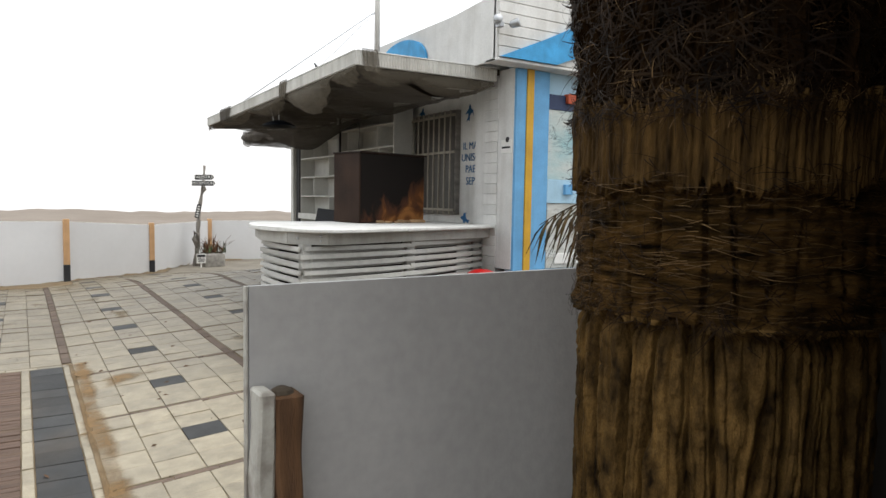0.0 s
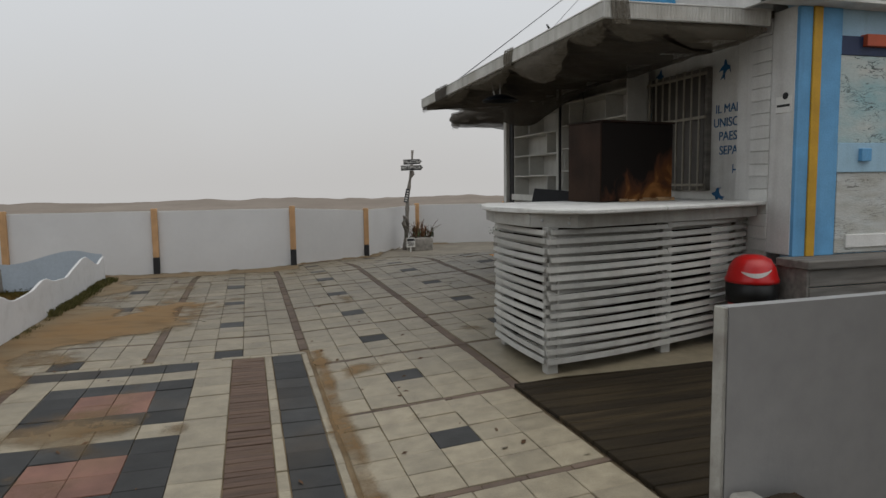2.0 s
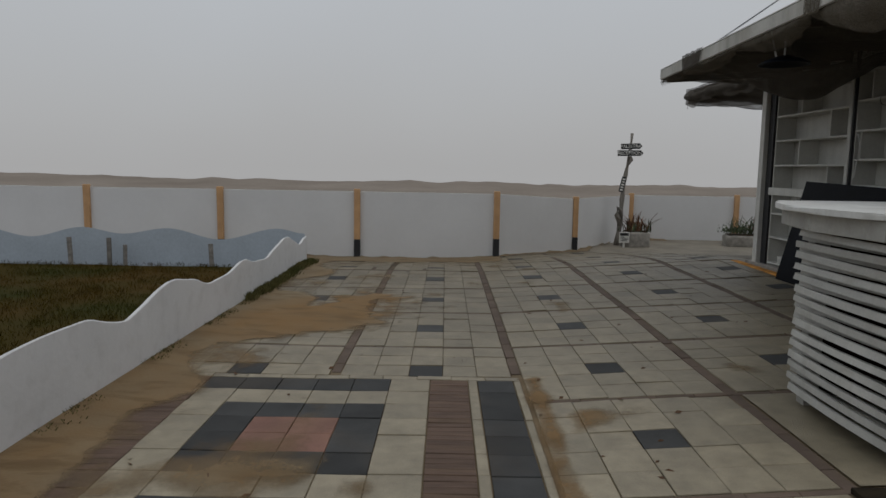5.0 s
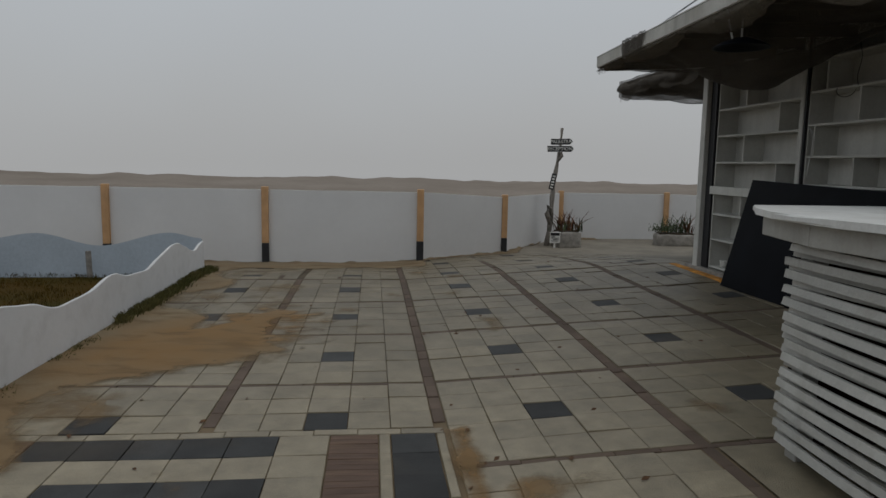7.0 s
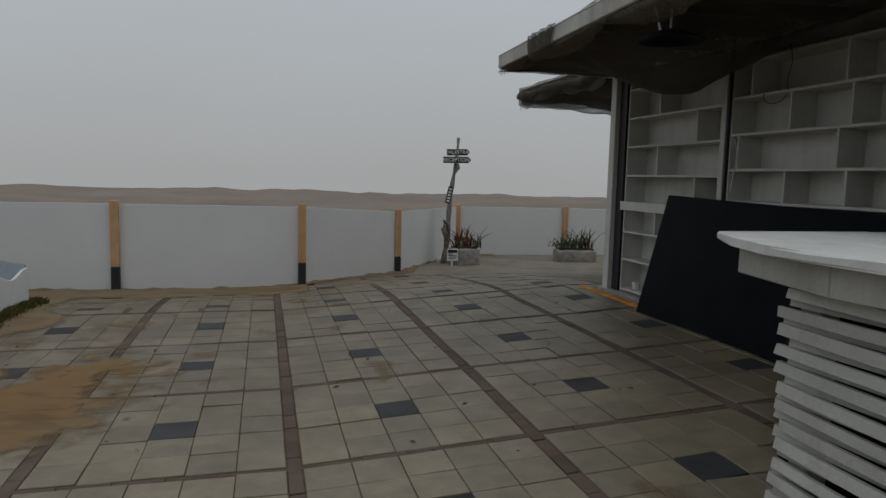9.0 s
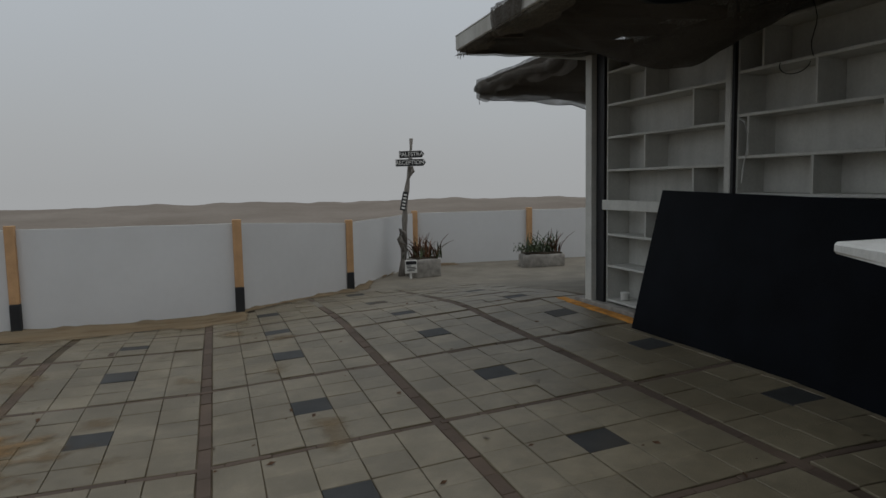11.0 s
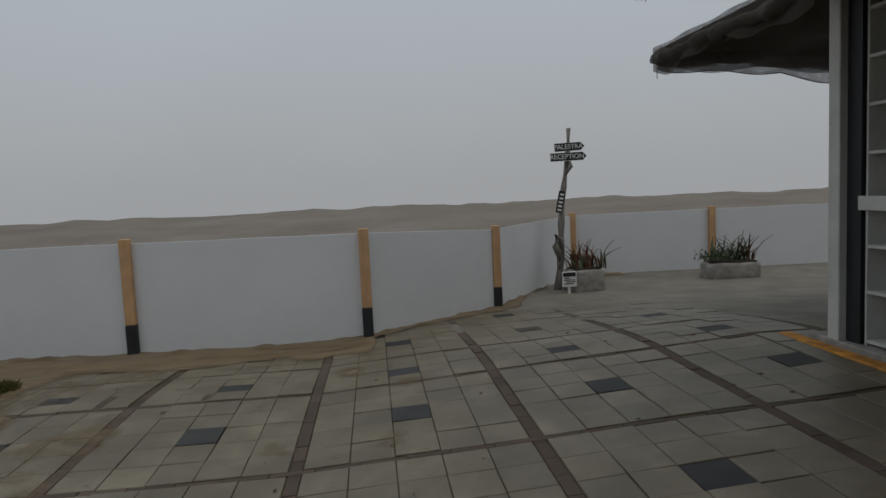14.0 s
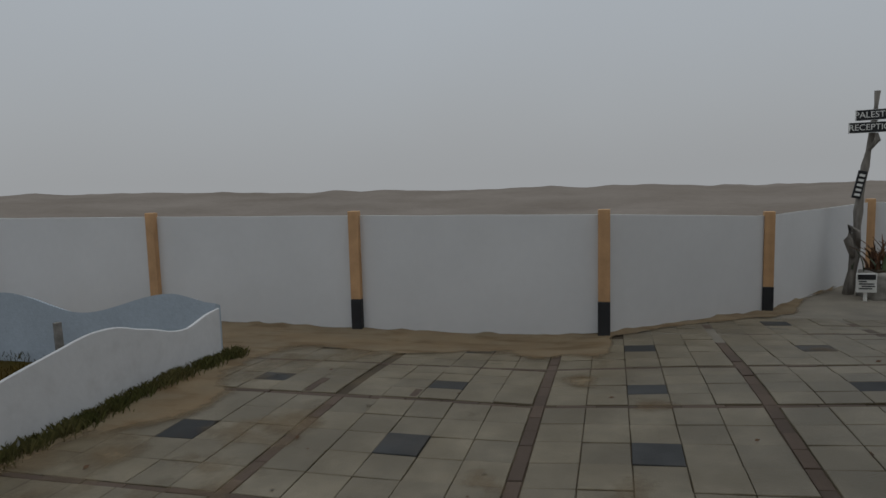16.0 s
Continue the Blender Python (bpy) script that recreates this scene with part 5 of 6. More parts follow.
def sheath_top(ca, sa):
    return 1.775 + 0.05 * noise.noise((ca * 5, sa * 5, 8)) + 0.035 * noise.noise((ca * 45, sa * 45, 9))


def trunk_r(a, z):
    """Radius of the trunk: upright bark plates below, a fibre ledge, a woven sheath, a tan band and a shaggy top."""
    ca, sa = math.cos(a), math.sin(a)
    v = 0.362 + 0.005 * smooth01((0.4 - z) / 0.6) - 0.05 * smooth01((z - 2.2) / 2.0)
    edge = 1.305 + 0.022 * noise.noise((ca * 7, sa * 7, 1)) + 0.012 * noise.noise((ca * 22, sa * 22, 4))
    if z < edge:
        w = a * 5.4 + 0.8 * noise.noise((ca * 4, sa * 4, z * 1.3)) + 0.12 * noise.noise((ca * 16, sa * 16, z * 9))
        i = round(w)
        gone = smooth01((noise.noise((i * 7.31, z * 1.4, 2.0)) + 0.38) / 0.22)
        v += 0.03 * (cell_hash(math.floor(w)) - 0.5) - 0.018
        v -= (0.02 + 0.05 * cell_hash(i, 3)) * gone * math.exp(-((w - i) / (0.07 + 0.07 * cell_hash(i, 5))) ** 2)
        w2 = w * 2.7 + 0.5 * noise.noise((ca * 9, sa * 9, z * 4))
        v -= 0.006 * math.exp(-((w2 - round(w2)) / 0.12) ** 2)
        h = z * (15 + 12 * cell_hash(math.floor(w), 7)) + 9 * cell_hash(math.floor(w2), 2) + 0.35 * noise.noise((ca * 12, sa * 12, z * 3))
        v -= 0.004 * math.exp(-((h - round(h)) / 0.10) ** 2) * smooth01(noise.noise((round(h) * 3.7, math.floor(w2) * 1.9, 1)) / 0.3 + 0.6)
        v += 0.0022 * noise.noise((ca * 6, sa * 6, z * 95)) + 0.003 * noise.noise((ca * 14, sa * 14, z * 14))
        return v - 0.018 * smooth01((z - edge + 0.05) / 0.05)
    seam = sheath_seam(ca, sa)
    if z < seam:
        v += 0.004 + 0.006 * noise.noise((ca * 5, sa * 5, z * 70)) + 0.007 * noise.noise((ca * 16, sa * 16, z * 22))
        w = a * 5 + 0.9 * noise.noise((ca * 5, sa * 5, z * 2 + 7))
        v -= 0.018 * math.exp(-((w - round(w)) / 0.09) ** 2) * smooth01((noise.noise((round(w) * 5.1, z * 3, 6)) + 0.05) / 0.2)
        return v + 0.012 * smooth01((edge + 0.05 - z) / 0.05) - 0.004 * smooth01((z - seam + 0.04) / 0.04)
    if z < sheath_top(ca, sa):
        return v + 0.020 + 0.006 * noise.noise((ca * 45, sa * 45, z * 2)) + 0.003 * noise.noise((ca * 20, sa * 20, z * 40)) + 0.008 * smooth01((z - 1.70) / 0.09)
    return v + 0.006 + 0.026 * noise.noise((ca * 13, sa * 13, z * 8)) + 0.014 * noise.noise((ca * 40, sa * 40, z * 22)) + 0.02 * smooth01((z - 1.85) / 0.25)


def trunk_piece(z0, z1, dz):
    """One height of the trunk, finely cut on the side of the path."""
    ang = [radians(130) + radians(180) * k / 640 for k in range(641)] + [radians(310) + radians(180) * k / 60 for k in range(1, 60)]
    n_a, n_z = len(ang), max(2, int((z1 - z0) / dz))
    verts = []
    for j in range(n_z + 1):
        z = z0 + (z1 - z0) * j / n_z
        for a in ang:
            r = trunk_r(a, z)
            verts.append((PX + r * math.cos(a), PY + r * math.sin(a), z))
    faces = [(j * n_a + k, j * n_a + (k + 1) % n_a, (j + 1) * n_a + (k + 1) % n_a, (j + 1) * n_a + k) for j in range(n_z) for k in range(n_a)]
    me = bpy.data.meshes.new("trunk_piece")
    me.from_pydata(verts, [], faces)
    bm = bmesh.new()
    bm.from_mesh(me)
    bpy.data.meshes.remove(me)
    return bm


part("trunk", trunk_piece(-0.12, 0.6, 0.03), m_bark, palm, smooth=True)
part("bark_shell", trunk_piece(0.6, 1.315, 0.006), m_bark, palm, "cracked upright bark plates", smooth=True)
sheath = part("fibre_sheath", trunk_piece(1.315, 2.5, 0.0055), m_sheath, palm, "brown woven fibre sheath with a tan band and shaggy top", smooth=True)
sheath.data.materials.append(m_tanfibre)
sheath.data.materials.append(m_shag)
for f_ in sheath.data.polygons:
    a_ = math.atan2(f_.center.y - PY, f_.center.x - PX)
    ca_, sa_ = math.cos(a_), math.sin(a_)
    f_.material_index = 0 if f_.center.z < sheath_seam(ca_, sa_) else 1 if f_.center.z < sheath_top(ca_, sa_) else 2
part("upper_trunk", trunk_piece(2.5, 3.8, 0.05), m_shag, palm, "dark shaggy fibre", smooth=True)


def threads(name, count, material, heights, length, thick, rise, out, label, seed):
    """Loose fibres lying round the trunk, each a thin ribbon of four lengths."""
    rng = random.Random(seed)
    verts, faces = [], []
    for _ in range(count):
        a, z = rng.uniform(radians(132), radians(306)), heights(rng)
        ln, w = length * rng.uniform(0.3, 1.3), thick * rng.uniform(0.5, 1.5)
        up_, o, side = rng.gauss(*rise), rng.uniform(0, 1) ** 2 * out, rng.choice((-1, 1))
        q = len(verts)
        for k in range(5):
            t = k / 4
            aa, zz = a + side * ln * t / 0.37 * math.cos(up_), z + ln * t * math.sin(up_) + 0.004 * math.sin(t * 4 + a * 9) * ln / 0.1
            r = trunk_r(a, z) + 0.004 + o * t * ln + 0.004 * math.sin(math.pi * t)
            ww = w * (1 - 0.7 * t)
            p = Vector((PX + r * math.cos(aa), PY + r * math.sin(aa), zz))
            acr = Vector((-math.sin(aa) * math.sin(up_) * side, math.cos(aa) * math.sin(up_) * side, -math.cos(up_)))
            verts += [tuple(p + acr * ww), tuple(p - acr * ww)]
        faces += [(q + 2 * k, q + 2 * k + 1, q + 2 * k + 3, q + 2 * k + 2) for k in range(4)]
    me = bpy.data.meshes.new(name)
    me.from_pydata(verts, [], faces)
    me.materials.append(material)
    ob = new(name, me)
    ob.parent = palm
    ob.matrix_parent_inverse = palm.matrix_basis.inverted()
    ob["label"], ob["kind"] = label, "stuff"


threads("pale_threads", 420, m_thread, lambda r: r.uniform(1.33, 1.62), 0.075, 0.0008, (0, 0.12), 0.10, "pale fibre threads lying crosswise", 11)
threads("dark_threads", 1500, m_fibre, lambda r: r.choice((r.gauss(1.33, 0.02), r.uniform(1.36, 1.66), r.gauss(1.78, 0.03))), 0.06, 0.0010, (-0.5, 0.5), 0.25, "loose dark brown fibre threads", 12)
threads("band_fringe", 420, m_thread, lambda r: r.gauss(1.775, 0.03), 0.03, 0.0010, (1.3, 0.5), 0.2, "tan fringe along the band's upper edge", 13)
threads("shaggy_fibre", 5600, m_fibre, lambda r: r.uniform(1.76, 2.55), 0.07, 0.0017, (-0.2, 0.9), 0.55, "shaggy dark fibre tufts", 14)
threads("shaggy_threads", 260, m_thread, lambda r: r.uniform(1.82, 2.3), 0.08, 0.0008, (-0.1, 0.5), 0.3, "a few pale threads in the dark fibre", 15)


def frond(base, yaw, rise, length, leaf, count, rng, droop=1.0):
    """A feather frond: an arched rib and pointed leaflets on both sides."""
    d = Vector((math.cos(yaw), math.sin(yaw), 0))
    s = Vector((-d.y, d.x, 0))
    rib = [Vector(base) + d * (length * t) + Vector((0, 0, rise * t * 1.8 - droop * length * 0.75 * t * t)) for t in (k / 10 for k in range(11))]
    bm = tube(rib, [0.016 * (1 - 0.085 * k) for k in range(11)], 6)
    for k in range(count):
        t = 0.15 + 0.85 * k / count
        f = t * 10
        i = min(9, int(f))
        p = rib[i].lerp(rib[i + 1], f - i)
        along = (rib[i + 1] - rib[i]).normalized()
        for sg in (-1, 1):
            ll = leaf * (0.55 + 0.45 * math.sin(math.pi * min(1, t + 0.15))) * rng.uniform(0.8, 1.1)
            v = (along * 0.75 + s * sg * 0.5 + Vector((0, 0, -0.6))).normalized()
            m_ = p + v * ll * 0.5
            e_ = p + v * ll + Vector((0, 0, -ll * rng.uniform(0.25, 0.6)))
            w = along.cross(v).cross(v).normalized() * 0.010
            vs = [bm.verts.new(c) for c in (p + w * 0.4, p - w * 0.4, m_ - w, e_, m_ + w)]
            bm.faces.new((vs[0], vs[1], vs[2], vs[4]))
            bm.faces.new((vs[4], vs[2], vs[3]))
    return bm


rng = random.Random(21)
# crown above the view, made dense so that it shades the trunk
for k in range(26):
    part("frond", frond((PX, PY, 3.4 + 0.2 * (k % 2)), k * math.tau / 26 + 0.1, 1.5, 2.1, 0.55, 38, rng, 0.62), m_leaf, palm)
shrub = thing("small_palm", (3.55, 2.86, 0.0), "small palm with drooping yellow-brown fan leaves behind the board", "palm")
part("stem", tube([(3.55, 2.86, -0.05), (3.56, 2.85, 0.8), (3.62, 2.83, 1.80)], [0.11, 0.09, 0.05], 12), m_bark, shrub)
rng = random.Random(4)
for yaw, rise, ln, dr in ((165, 0.10, 0.90, 0.55), (185, 0.06, 0.78, 0.7), (148, 0.05, 0.62, 0.8), (205, 0.0, 0.6, 1.1), (100, 0.2, 0.7, 0.9), (40, 0.25, 0.7, 0.9), (330, 0.25, 0.7, 0.9), (270, 0.2, 0.6, 0.9)):
    part("frond", frond((3.47, 2.80, 1.62), radians(yaw), rise, ln, 0.42, 15, rng, dr), m_palmleaf, shrub)
for yaw, rise, ln, dr in ((170, 0.22, 0.5, 0.6), (150, 0.30, 0.45, 0.5)):
    part("frond", frond((3.90, 2.88, 1.70), radians(yaw), rise, ln, 0.26, 14, rng, dr), m_palmleaf, shrub)

# ---- signpost, notices and planters ----
post = thing("signpost", (3.72, 17.45, -0.2), "leaning grey driftwood signpost with two white-lettered arrow boards", "signpost")
pts = [(3.74 + 0.27 * t + 0.018 * math.sin(t * 9), 17.5 + 0.1 * t, -0.25 + 2.56 * t) for t in (k / 14 for k in range(15))]
part("pole", tube(pts, [0.062 - 0.034 * k / 14 + 0.009 * math.sin(k * 2.3) for k in range(15)], 10), m_drift, post, smooth=True)
part("knot", tube([(3.80, 17.5, 0.25), (3.72, 17.46, 0.5), (3.74, 17.45, 0.66), (3.82, 17.48, 0.6), (3.84, 17.5, 0.4)], [0.03, 0.055, 0.05, 0.045, 0.03], 8), m_drift, post, smooth=True)
part("stub", tube([(3.93, 17.55, 1.6), (4.01, 17.5, 1.72), (3.99, 17.5, 1.8)], [0.03, 0.035, 0.02], 7), m_drift, post)


def arrow_board(xc, zc, w, h, tilt, word, bars):
    y = 17.50
    o = [(-w / 2, -h / 2), (w / 2 - h * 0.45, -h / 2), (w / 2, 0), (w / 2 - h * 0.45, h / 2), (-w / 2, h / 2)]
    m = Matrix.Translation((xc, y, zc)) @ Matrix.Rotation(radians(tilt), 4, "Y")
    bm = plate_y(o, 0, 0.02)
    bm.transform(m)
    b = part("arrow_board", bm, m_black, post, "dark arrow board with white edge")
    for (x0, z0), (x1, z1) in zip(o, o[1:] + o[:1]):
        bm = beam((x0, -0.022, z0), (x1, -0.022, z1), 0.004, 0.012, 0, up=(0, 1, 0))
        bm.transform(m)
        part("board_edge", bm, m_whitepaint, b)
    lettering("board_lettering", word, m @ Matrix.Translation((-0.02, -0.024, 0)) @ Matrix.Rotation(radians(90), 4, "X"), h * 0.82, m_whitepaint, b)


arrow_board(3.99, 2.02, 0.47, 0.125, -2, "PALESTRA", 0)
arrow_board(3.97, 1.87, 0.57, 0.125, -1, "RECEPTION", 0)
bm = box((-0.17, -0.012, -0.05), (0.17, 0.012, 0.05), 0.003)
bm.transform(pose(3.83, 17.50, 1.18, 0, -78, 0))
bd = part("small_board", bm, m_black, post, "small dark board with worn white marks")
for k in range(5):
    bm = box((-0.14 + 0.06 * k, -0.018, -0.03), (-0.11 + 0.06 * k, -0.011, 0.03), 0)
    bm.transform(pose(3.83, 17.50, 1.18, 0, -78, 0))
    part("worn_mark", bm, m_whitepaint, bd)

note = thing("notice_sign", (3.80, 17.05, -0.2), "small white notice sign with dark lines on a stake", "sign")
part("stake", beam((3.80, 17.06, -0.3), (3.80, 17.06, 0.12), 0.04, 0.02), m_whitepaint, note)
plate = part("sign_plate", box((3.69, 17.03, -0.08), (3.91, 17.048, 0.15), 0.003), m_whitepaint, note)
part("heading_bar", box((3.705, 17.024, 0.075), (3.895, 17.032, 0.135), 0), m_black, plate)
for k, (x0, x1) in enumerate(((3.72, 3.80), (3.72, 3.88), (3.75, 3.89), (3.72, 3.86))):
    part("text_bar", box((x0, 17.025, 0.045 - 0.028 * k), (x1, 17.032, 0.058 - 0.028 * k), 0), m_black, plate)


def spiky(name, at, count, height, material, parent, seed, spread=0.1):
    rng = random.Random(seed)
    bm = bmesh.new()
    for k in range(count):
        a, h = rng.uniform(0, math.tau), height * rng.uniform(0.5, 1.1)
        lean_ = rng.uniform(0.1, 0.9) * h
        p = Vector(at) + Vector((rng.gauss(0, spread), rng.gauss(0, spread * 0.6), 0))
        d, s = Vector((math.cos(a), math.sin(a), 0)), Vector((-math.sin(a), math.cos(a), 0))
        w = rng.uniform(0.012, 0.022)
        pt = [p + d * (lean_ * t * t) + Vector((0, 0, h * (t - 0.25 * t * t * lean_ / h))) for t in (0, 0.35, 0.7, 1)]
        ws = (w * 0.7, w, w * 0.7, 0.001)
        vs = [[bm.verts.new(q - s * u), bm.verts.new(q + d * 0.006 + Vector((0, 0, -0.004))), bm.verts.new(q + s * u)] for q, u in zip(pt, ws)]
        for r0, r1 in zip(vs, vs[1:]):
            bm.faces.new((r0[0], r0[1], r1[1], r1[0]))
            bm.faces.new((r0[1], r0[2], r1[2], r1[1]))
    return part(name, bm, material, parent)


def planter(at, w, d, h, turn, label, seed):
    t = thing("stone_planter", at, label, "planter", "stone planters by the wall")
    bm = box((-w / 2, -d / 2, 0), (w / 2, d / 2, h), 0.02)
    bmesh.ops.subdivide_edges(bm, edges=bm.edges, cuts=4, use_grid_fill=True)
    for v in bm.verts:
        n_ = noise.noise_vector(v.co * 5 + Vector((seed, 0, 0)))
        v.co += n_ * 0.018
    bm.transform(pose(at[0], at[1], at[2], 0, 0, turn))
    part("trough", bm, m_stone, t, "rough grey stone trough", smooth=True)
    bm = box((-w / 2 + 0.05, -d / 2 + 0.05, h - 0.02), (w / 2 - 0.05, d / 2 - 0.05, h + 0.025), 0)
    bm.transform(pose(at[0], at[1], at[2], 0, 0, turn))
    part("soil", bm, m_soil, t)
    return t


p1 = planter((4.12, 17.32, -0.22), 0.52, 0.4, 0.36, 12, "stone planter with spiky red-brown agave beside the signpost", 1)
spiky("spiky_leaves", (4.10, 17.32, 0.14), 44, 0.46, m_dryleaf, p1, 3, 0.12)
spiky("green_leaves", (4.12, 17.32, 0.14), 34, 0.30, m_leaf, p1, 4, 0.14)
p2 = planter((6.72, 17.75, -0.22), 0.85, 0.4, 0.28, -6, "long stone planter with low shrub and spiky leaves", 2)
spiky("spiky_leaves", (6.80, 17.75, 0.06), 26, 0.46, m_leaf, p2, 5, 0.10)
spiky("dry_stalks", (7.02, 17.75, 0.06), 14, 0.48, m_dryleaf, p2, 6, 0.10)
rng = random.Random(8)
bm = bmesh.new()
for k in range(420):
    c = Vector((6.52 + rng.gauss(0, 0.15), 17.72 + rng.gauss(0, 0.09), 0.12 + abs(rng.gauss(0, 0.09))))
    n_ = Vector((rng.uniform(-1, 1), rng.uniform(-1, 1), rng.uniform(-0.2, 1))).normalized()
    s = n_.cross(Vector((0.3, 0.5, 0.8))).normalized() * 0.022
    u = n_.cross(s).normalized() * 0.034
    bm.faces.new([bm.verts.new(q) for q in (c - u, c + s * 0.7, c + u, c - s * 0.7)])
part("low_shrub", bm, m_leaf, p2)

# dead leaves and grit on the paving
rng = random.Random(77)
bm = bmesh.new()
for k in range(170):
    x, y, r = rng.uniform(-1.8, 3.9), rng.uniform(2.5, 13.5), rng.uniform(0.006, 0.022)
    if 2.0 < x and 4.9 < y < 7.3:
        continue
    a, z = rng.uniform(0, math.tau), level(x, y) + 0.004
    d, e_ = Vector((math.cos(a), math.sin(a), 0)), Vector((-math.sin(a), math.cos(a), 0))
    c = Vector((x, y, z))
    q = [c - d * r * 1.6, c + e_ * r * 0.7 + Vector((0, 0, r * 0.5)), c + d * r * 1.5 + Vector((0, 0, r * 0.3)), c - e_ * r * 0.6]
    bm.faces.new([bm.verts.new(p_) for p_ in q])
tagged(part("leaf_litter", bm, m_rawwood, None), "scattered dead leaves and grit on the paving", "litter", kind="stuff")

# ---- wooden deck ----
deck = thing("deck", (3.5, 3.8, 0), "dark wet timber deck before the kiosk", "deck", kind="structure")
for k in range(25):
    y = 5.27 - 0.145 * k
    part("deck_board", beam((1.768, y, 0.004 + level(1.9, y)), (3.42, y, 0.012 + level(3.4, y)), 0.138, 0.03, 0.004), m_deck, deck)
for k in range(22):
    x = 3.50 + 0.145 * k
    part("deck_board", beam((x, 1.9, 0.035), (x, 5.34, 0.035), 0.138, 0.04, 0.004), m_deck, deck)
bm = bmesh.new()
rows = [[bm.verts.new((1.845 + 0.32 * i, 5.39 + 0.158 * j, level(1.845 + 0.32 * i, 5.39 + 0.158 * j) + 0.004)) for i in range(9)] for j in range(9)]
for r0, r1 in zip(rows, rows[1:]):
    for i in range(8):
        bm.faces.new((r0[i], r0[i + 1], r1[i + 1], r1[i]))
tagged(part("bar_floor_slab", bm, m_tile, None), "plain pale concrete slab under the bar", "slab", kind="structure")

# ---- paving, laid last ----
paving = thing("pavement", (0, 8, -0.05), "worn square paving of pale and dark tiles with brown joint strips", "pavement", kind="structure")
bm = bmesh.new()
rows = [[bm.verts.new((-2.45 + 0.15 * i, -2.0 + 0.15 * j, level(-2.45 + 0.15 * i, -2.0 + 0.15 * j) - 0.011)) for i in range(65)] for j in range(113)]
for r0, r1 in zip(rows, rows[1:]):
    for i in range(64):
        bm.faces.new((r0[i], r0[i + 1], r1[i + 1], r1[i]))
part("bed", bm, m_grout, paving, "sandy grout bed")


def slope_pose(x, y, z):
    dx, dy = (level(x + 0.1, y) - level(x - 0.1, y)) / 0.2, (level(x, y + 0.1) - level(x, y - 0.1)) / 0.2
    return pose(x, y, z, math.degrees(dy), -math.degrees(dx), 0)


tile_rng = random.Random(33)
shared, joined, made = {}, {}, {}


def tile(name, xa, xb, ya, yb, material, cap=280, near=True, gap=0.004, lift=0.0):
    """One piece with its edges: an object of its own in the stretch that the path passes, else part of the joined rest."""
    w, h = round(xb - xa - gap, 3), round(yb - ya - gap, 3)
    if w < 0.03 or h < 0.03:
        return
    x, y = (xa + xb) / 2, (ya + yb) / 2
    m = slope_pose(x, y, level(x, y) + lift + tile_rng.gauss(0, 0.0022)) @ pose(0, 0, 0, tile_rng.gauss(0, 0.35), tile_rng.gauss(0, 0.35), tile_rng.gauss(0, 0.25))
    key = (name, w, h, material.name)
    c = 0.003
    vs = [(-w / 2, -h / 2, -0.03), (w / 2, -h / 2, -0.03), (w / 2, h / 2, -0.03), (-w / 2, h / 2, -0.03),
          (-w / 2, -h / 2, -c), (w / 2, -h / 2, -c), (w / 2, h / 2, -c), (-w / 2, h / 2, -c),
          (-w / 2 + c, -h / 2 + c, 0), (w / 2 - c, -h / 2 + c, 0), (w / 2 - c, h / 2 - c, 0), (-w / 2 + c, h / 2 - c, 0)]
    fs = [(0, 1, 5, 4), (1, 2, 6, 5), (2, 3, 7, 6), (3, 0, 4, 7), (4, 5, 9, 8), (5, 6, 10, 9), (6, 7, 11, 10), (7, 4, 8, 11), (8, 9, 10, 11)]
    if near and made.get(name, 0) < cap:
        if key not in shared:
            me = bpy.data.meshes.new(name)
            me.from_pydata(vs, [], fs)
            me.materials.append(material)
            shared[key] = me
        ob = new(name, shared[key])
        ob.parent = paving
        ob.matrix_parent_inverse = paving.matrix_basis.inverted()
        ob.matrix_basis = m
        made[name] = made.get(name, 0) + 1
    else:
        v, f = joined.setdefault((name, material.name), ([], []))
        k = len(v)
        v += [tuple(m @ Vector(p_)) for p_ in vs]
        f += [tuple(i + k for i in q) for q in fs]


XL = [-2.28, -0.92, 0.44, 1.80, 3.15, 4.50]
YL = [1.27, 2.64, 4.01, 5.36, 6.70, 8.08, 9.45, 10.91, 12.38, 13.33, 14.72, 16.10]
ROWS = [5, 5, 5, 5, 5, 5, 5, 5, 4, 5, 5]
JX, JY = 0.042, 0.028
for i in range(len(XL) - 1):
    for j in range(len(YL) - 1):
        xa, xb, ya, yb = XL[i] + JX, XL[i + 1] - JX, YL[j] + JY, YL[j + 1] - JY
        if i < 2 and yb < 7.0 or i > 2 and yb < 5.6:
            continue
        nr = ROWS[j]
        for r in range(nr):
            y0, y1 = ya + (yb - ya) * r / nr, ya + (yb - ya) * (r + 1) / nr
            for c in range(5):
                x0, x1 = xa + (xb - xa) * c / 5, xa + (xb - xa) * (c + 1) / 5
                if i < 2:
                    if y1 < 7.28:
                        continue
                    y0c = max(y0, 7.26)
                else:
                    y0c = y0
                if y1 - y0c < 0.05 or y1 > min(15.9, wall_y((x0 + x1) / 2) - 0.1) or x1 < -2.25:
                    continue
                if i > 2 and y1 < 6.82 and x0 > 1.8:
                    continue
                dark = c == 2 and r == (1 if nr == 4 else 2)
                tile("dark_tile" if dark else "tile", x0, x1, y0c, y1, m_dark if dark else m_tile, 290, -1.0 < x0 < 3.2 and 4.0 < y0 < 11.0)
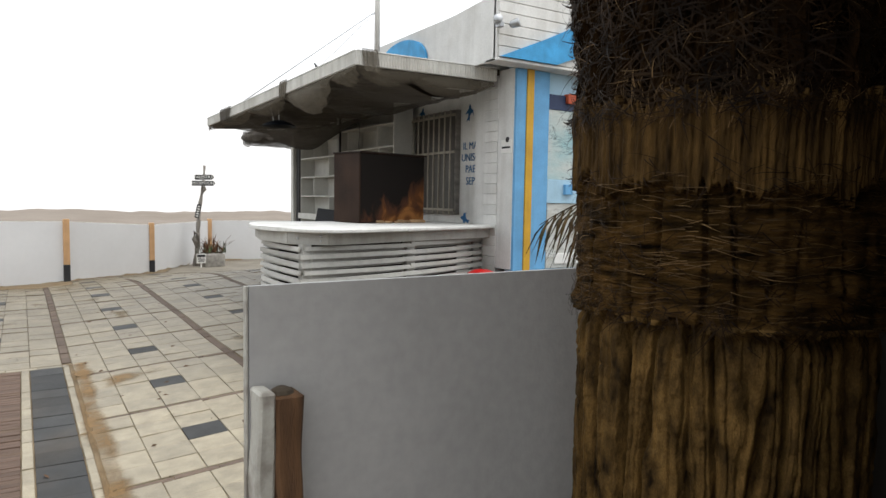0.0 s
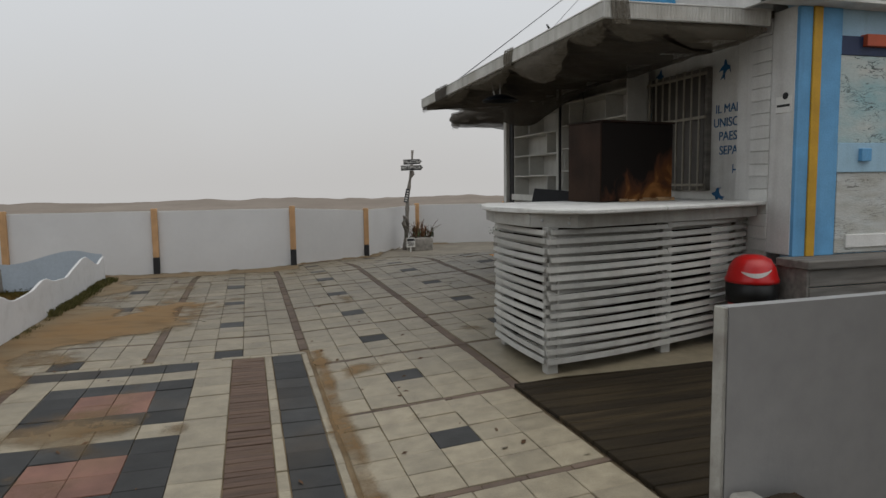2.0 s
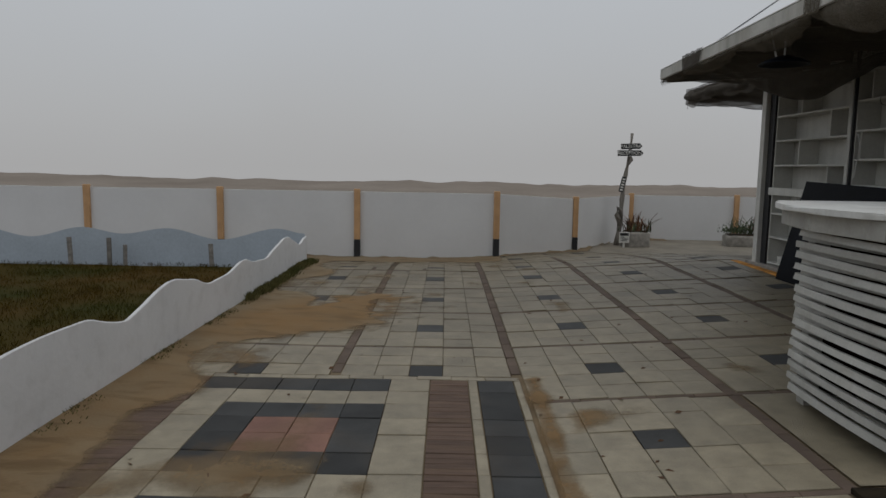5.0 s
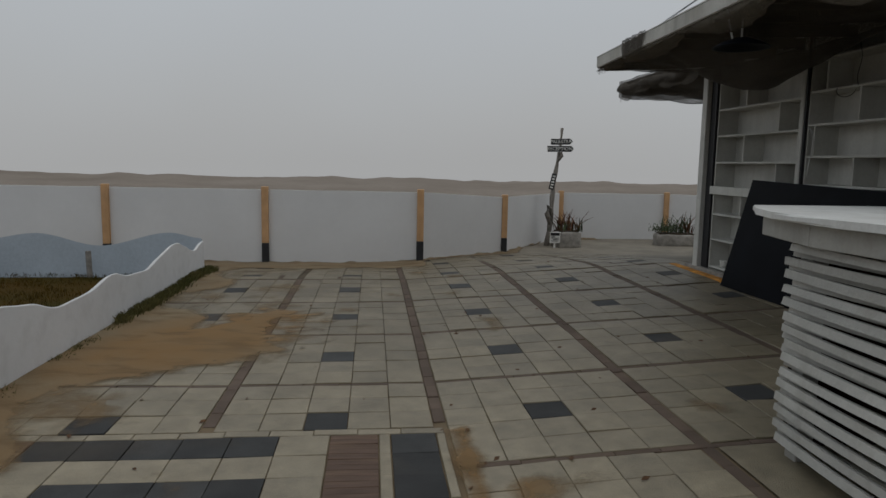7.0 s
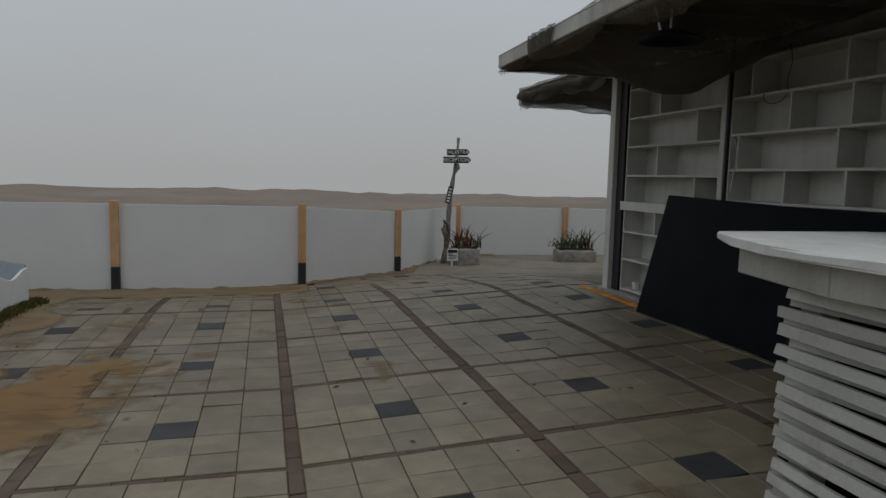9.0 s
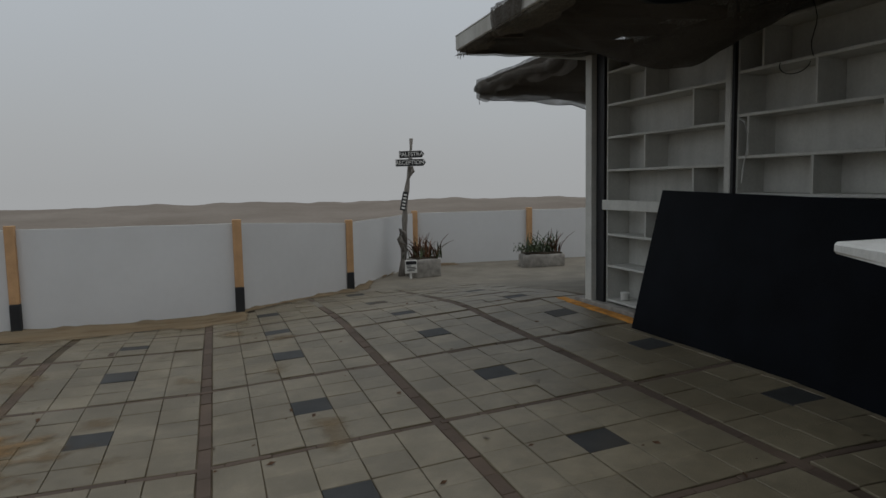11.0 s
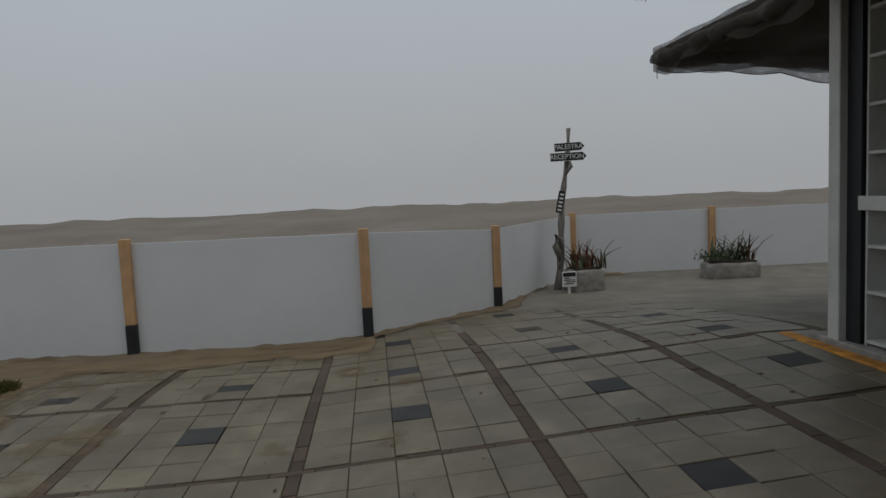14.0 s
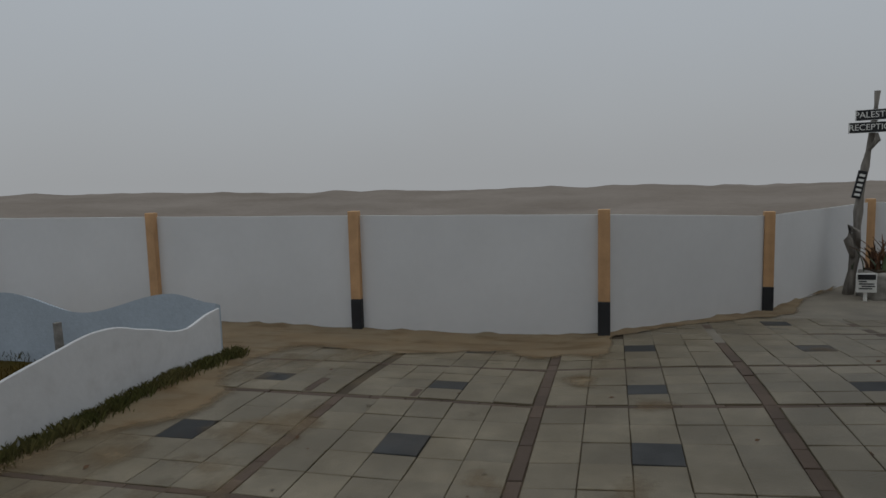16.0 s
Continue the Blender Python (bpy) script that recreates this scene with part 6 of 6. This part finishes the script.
# brown strips between the panels
for x in XL[1:5]:
    y = 5.36
    while y < 15.6:
        if (x > 0 or 7.25 < y < 12.2) and (x < 2 or y > 6.8) and (abs(x - 0.44) > 0.1 or y > 7.2) and y < wall_y(x) - 0.4:
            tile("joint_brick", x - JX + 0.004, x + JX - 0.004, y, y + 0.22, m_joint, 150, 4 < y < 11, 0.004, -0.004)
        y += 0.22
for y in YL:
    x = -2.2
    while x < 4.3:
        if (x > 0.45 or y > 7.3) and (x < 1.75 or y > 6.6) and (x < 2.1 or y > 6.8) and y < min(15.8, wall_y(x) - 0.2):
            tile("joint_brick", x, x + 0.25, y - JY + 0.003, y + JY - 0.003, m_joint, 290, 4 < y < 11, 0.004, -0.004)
        x += 0.25
# short strips left of the last cross strip, out of line with the others
for x in (-1.18, -0.41):
    for k in range(2):
        tile("joint_brick", x - 0.03, x + 0.03, 12.42 + 0.17 * k, 12.59 + 0.17 * k, m_joint, 300, True, 0.004, 0.003)
# coloured walkway
y = 7.165
tile_y = 0.2555
for r in range(36):
    y1, y0 = y - tile_y * r, y - tile_y * (r + 1)
    near = y0 > 2.2
    k = (r - 2) % 5
    for c in range(5):
        x1 = -0.488 - 0.262 * c
        x0 = x1 - 0.262
        if r == 0:
            mt = m_dark
        elif r == 1 or k == 4:
            mt = m_tile
        elif c == 4:
            mt = m_tile
        elif c in (0, 3) or k in (0, 3):
            mt = m_dark
        else:
            mt = m_red
        tile("walkway_tile", x0, x1, y0, y1, mt, 290, near)
    tile("walkway_tile", -0.488, -0.205, y0, y1, m_tile, 290, near)
    tile("walkway_tile", 0.140, 0.398, y0, y1, m_dark, 290, near)
    tile("walkway_tile", 0.072, 0.136, y0, y1, m_tile, 290, near)
    for q in range(4):
        tile("walkway_brick", -0.201, 0.068, y0 + tile_y * q / 4, y0 + tile_y * (q + 1) / 4, m_brick, 120, near, 0.003)
        tile("walkway_brick", -2.05, -1.80, y0 + tile_y * q / 4, y0 + tile_y * (q + 1) / 4, m_brick, 120, False, 0.003)
    tile("edging", 0.402, 0.452, y0, y1, m_tile, 60, near)
for k in range(11):
    tile("edging", -2.3 + 0.25 * k, -2.05 + 0.25 * k, 7.17, 7.245, m_tile, 60)
by_name = {m_.name: m_ for m_ in bpy.data.materials}
for (nm, mn), (v, f) in joined.items():
    me = bpy.data.meshes.new(nm + "_rest")
    me.from_pydata(v, [], f)
    me.materials.append(by_name[mn])
    ob = new("outlying_" + nm, me)
    ob.parent = paving
    ob.matrix_parent_inverse = paving.matrix_basis.inverted()
    tagged(ob, kind="stuff")
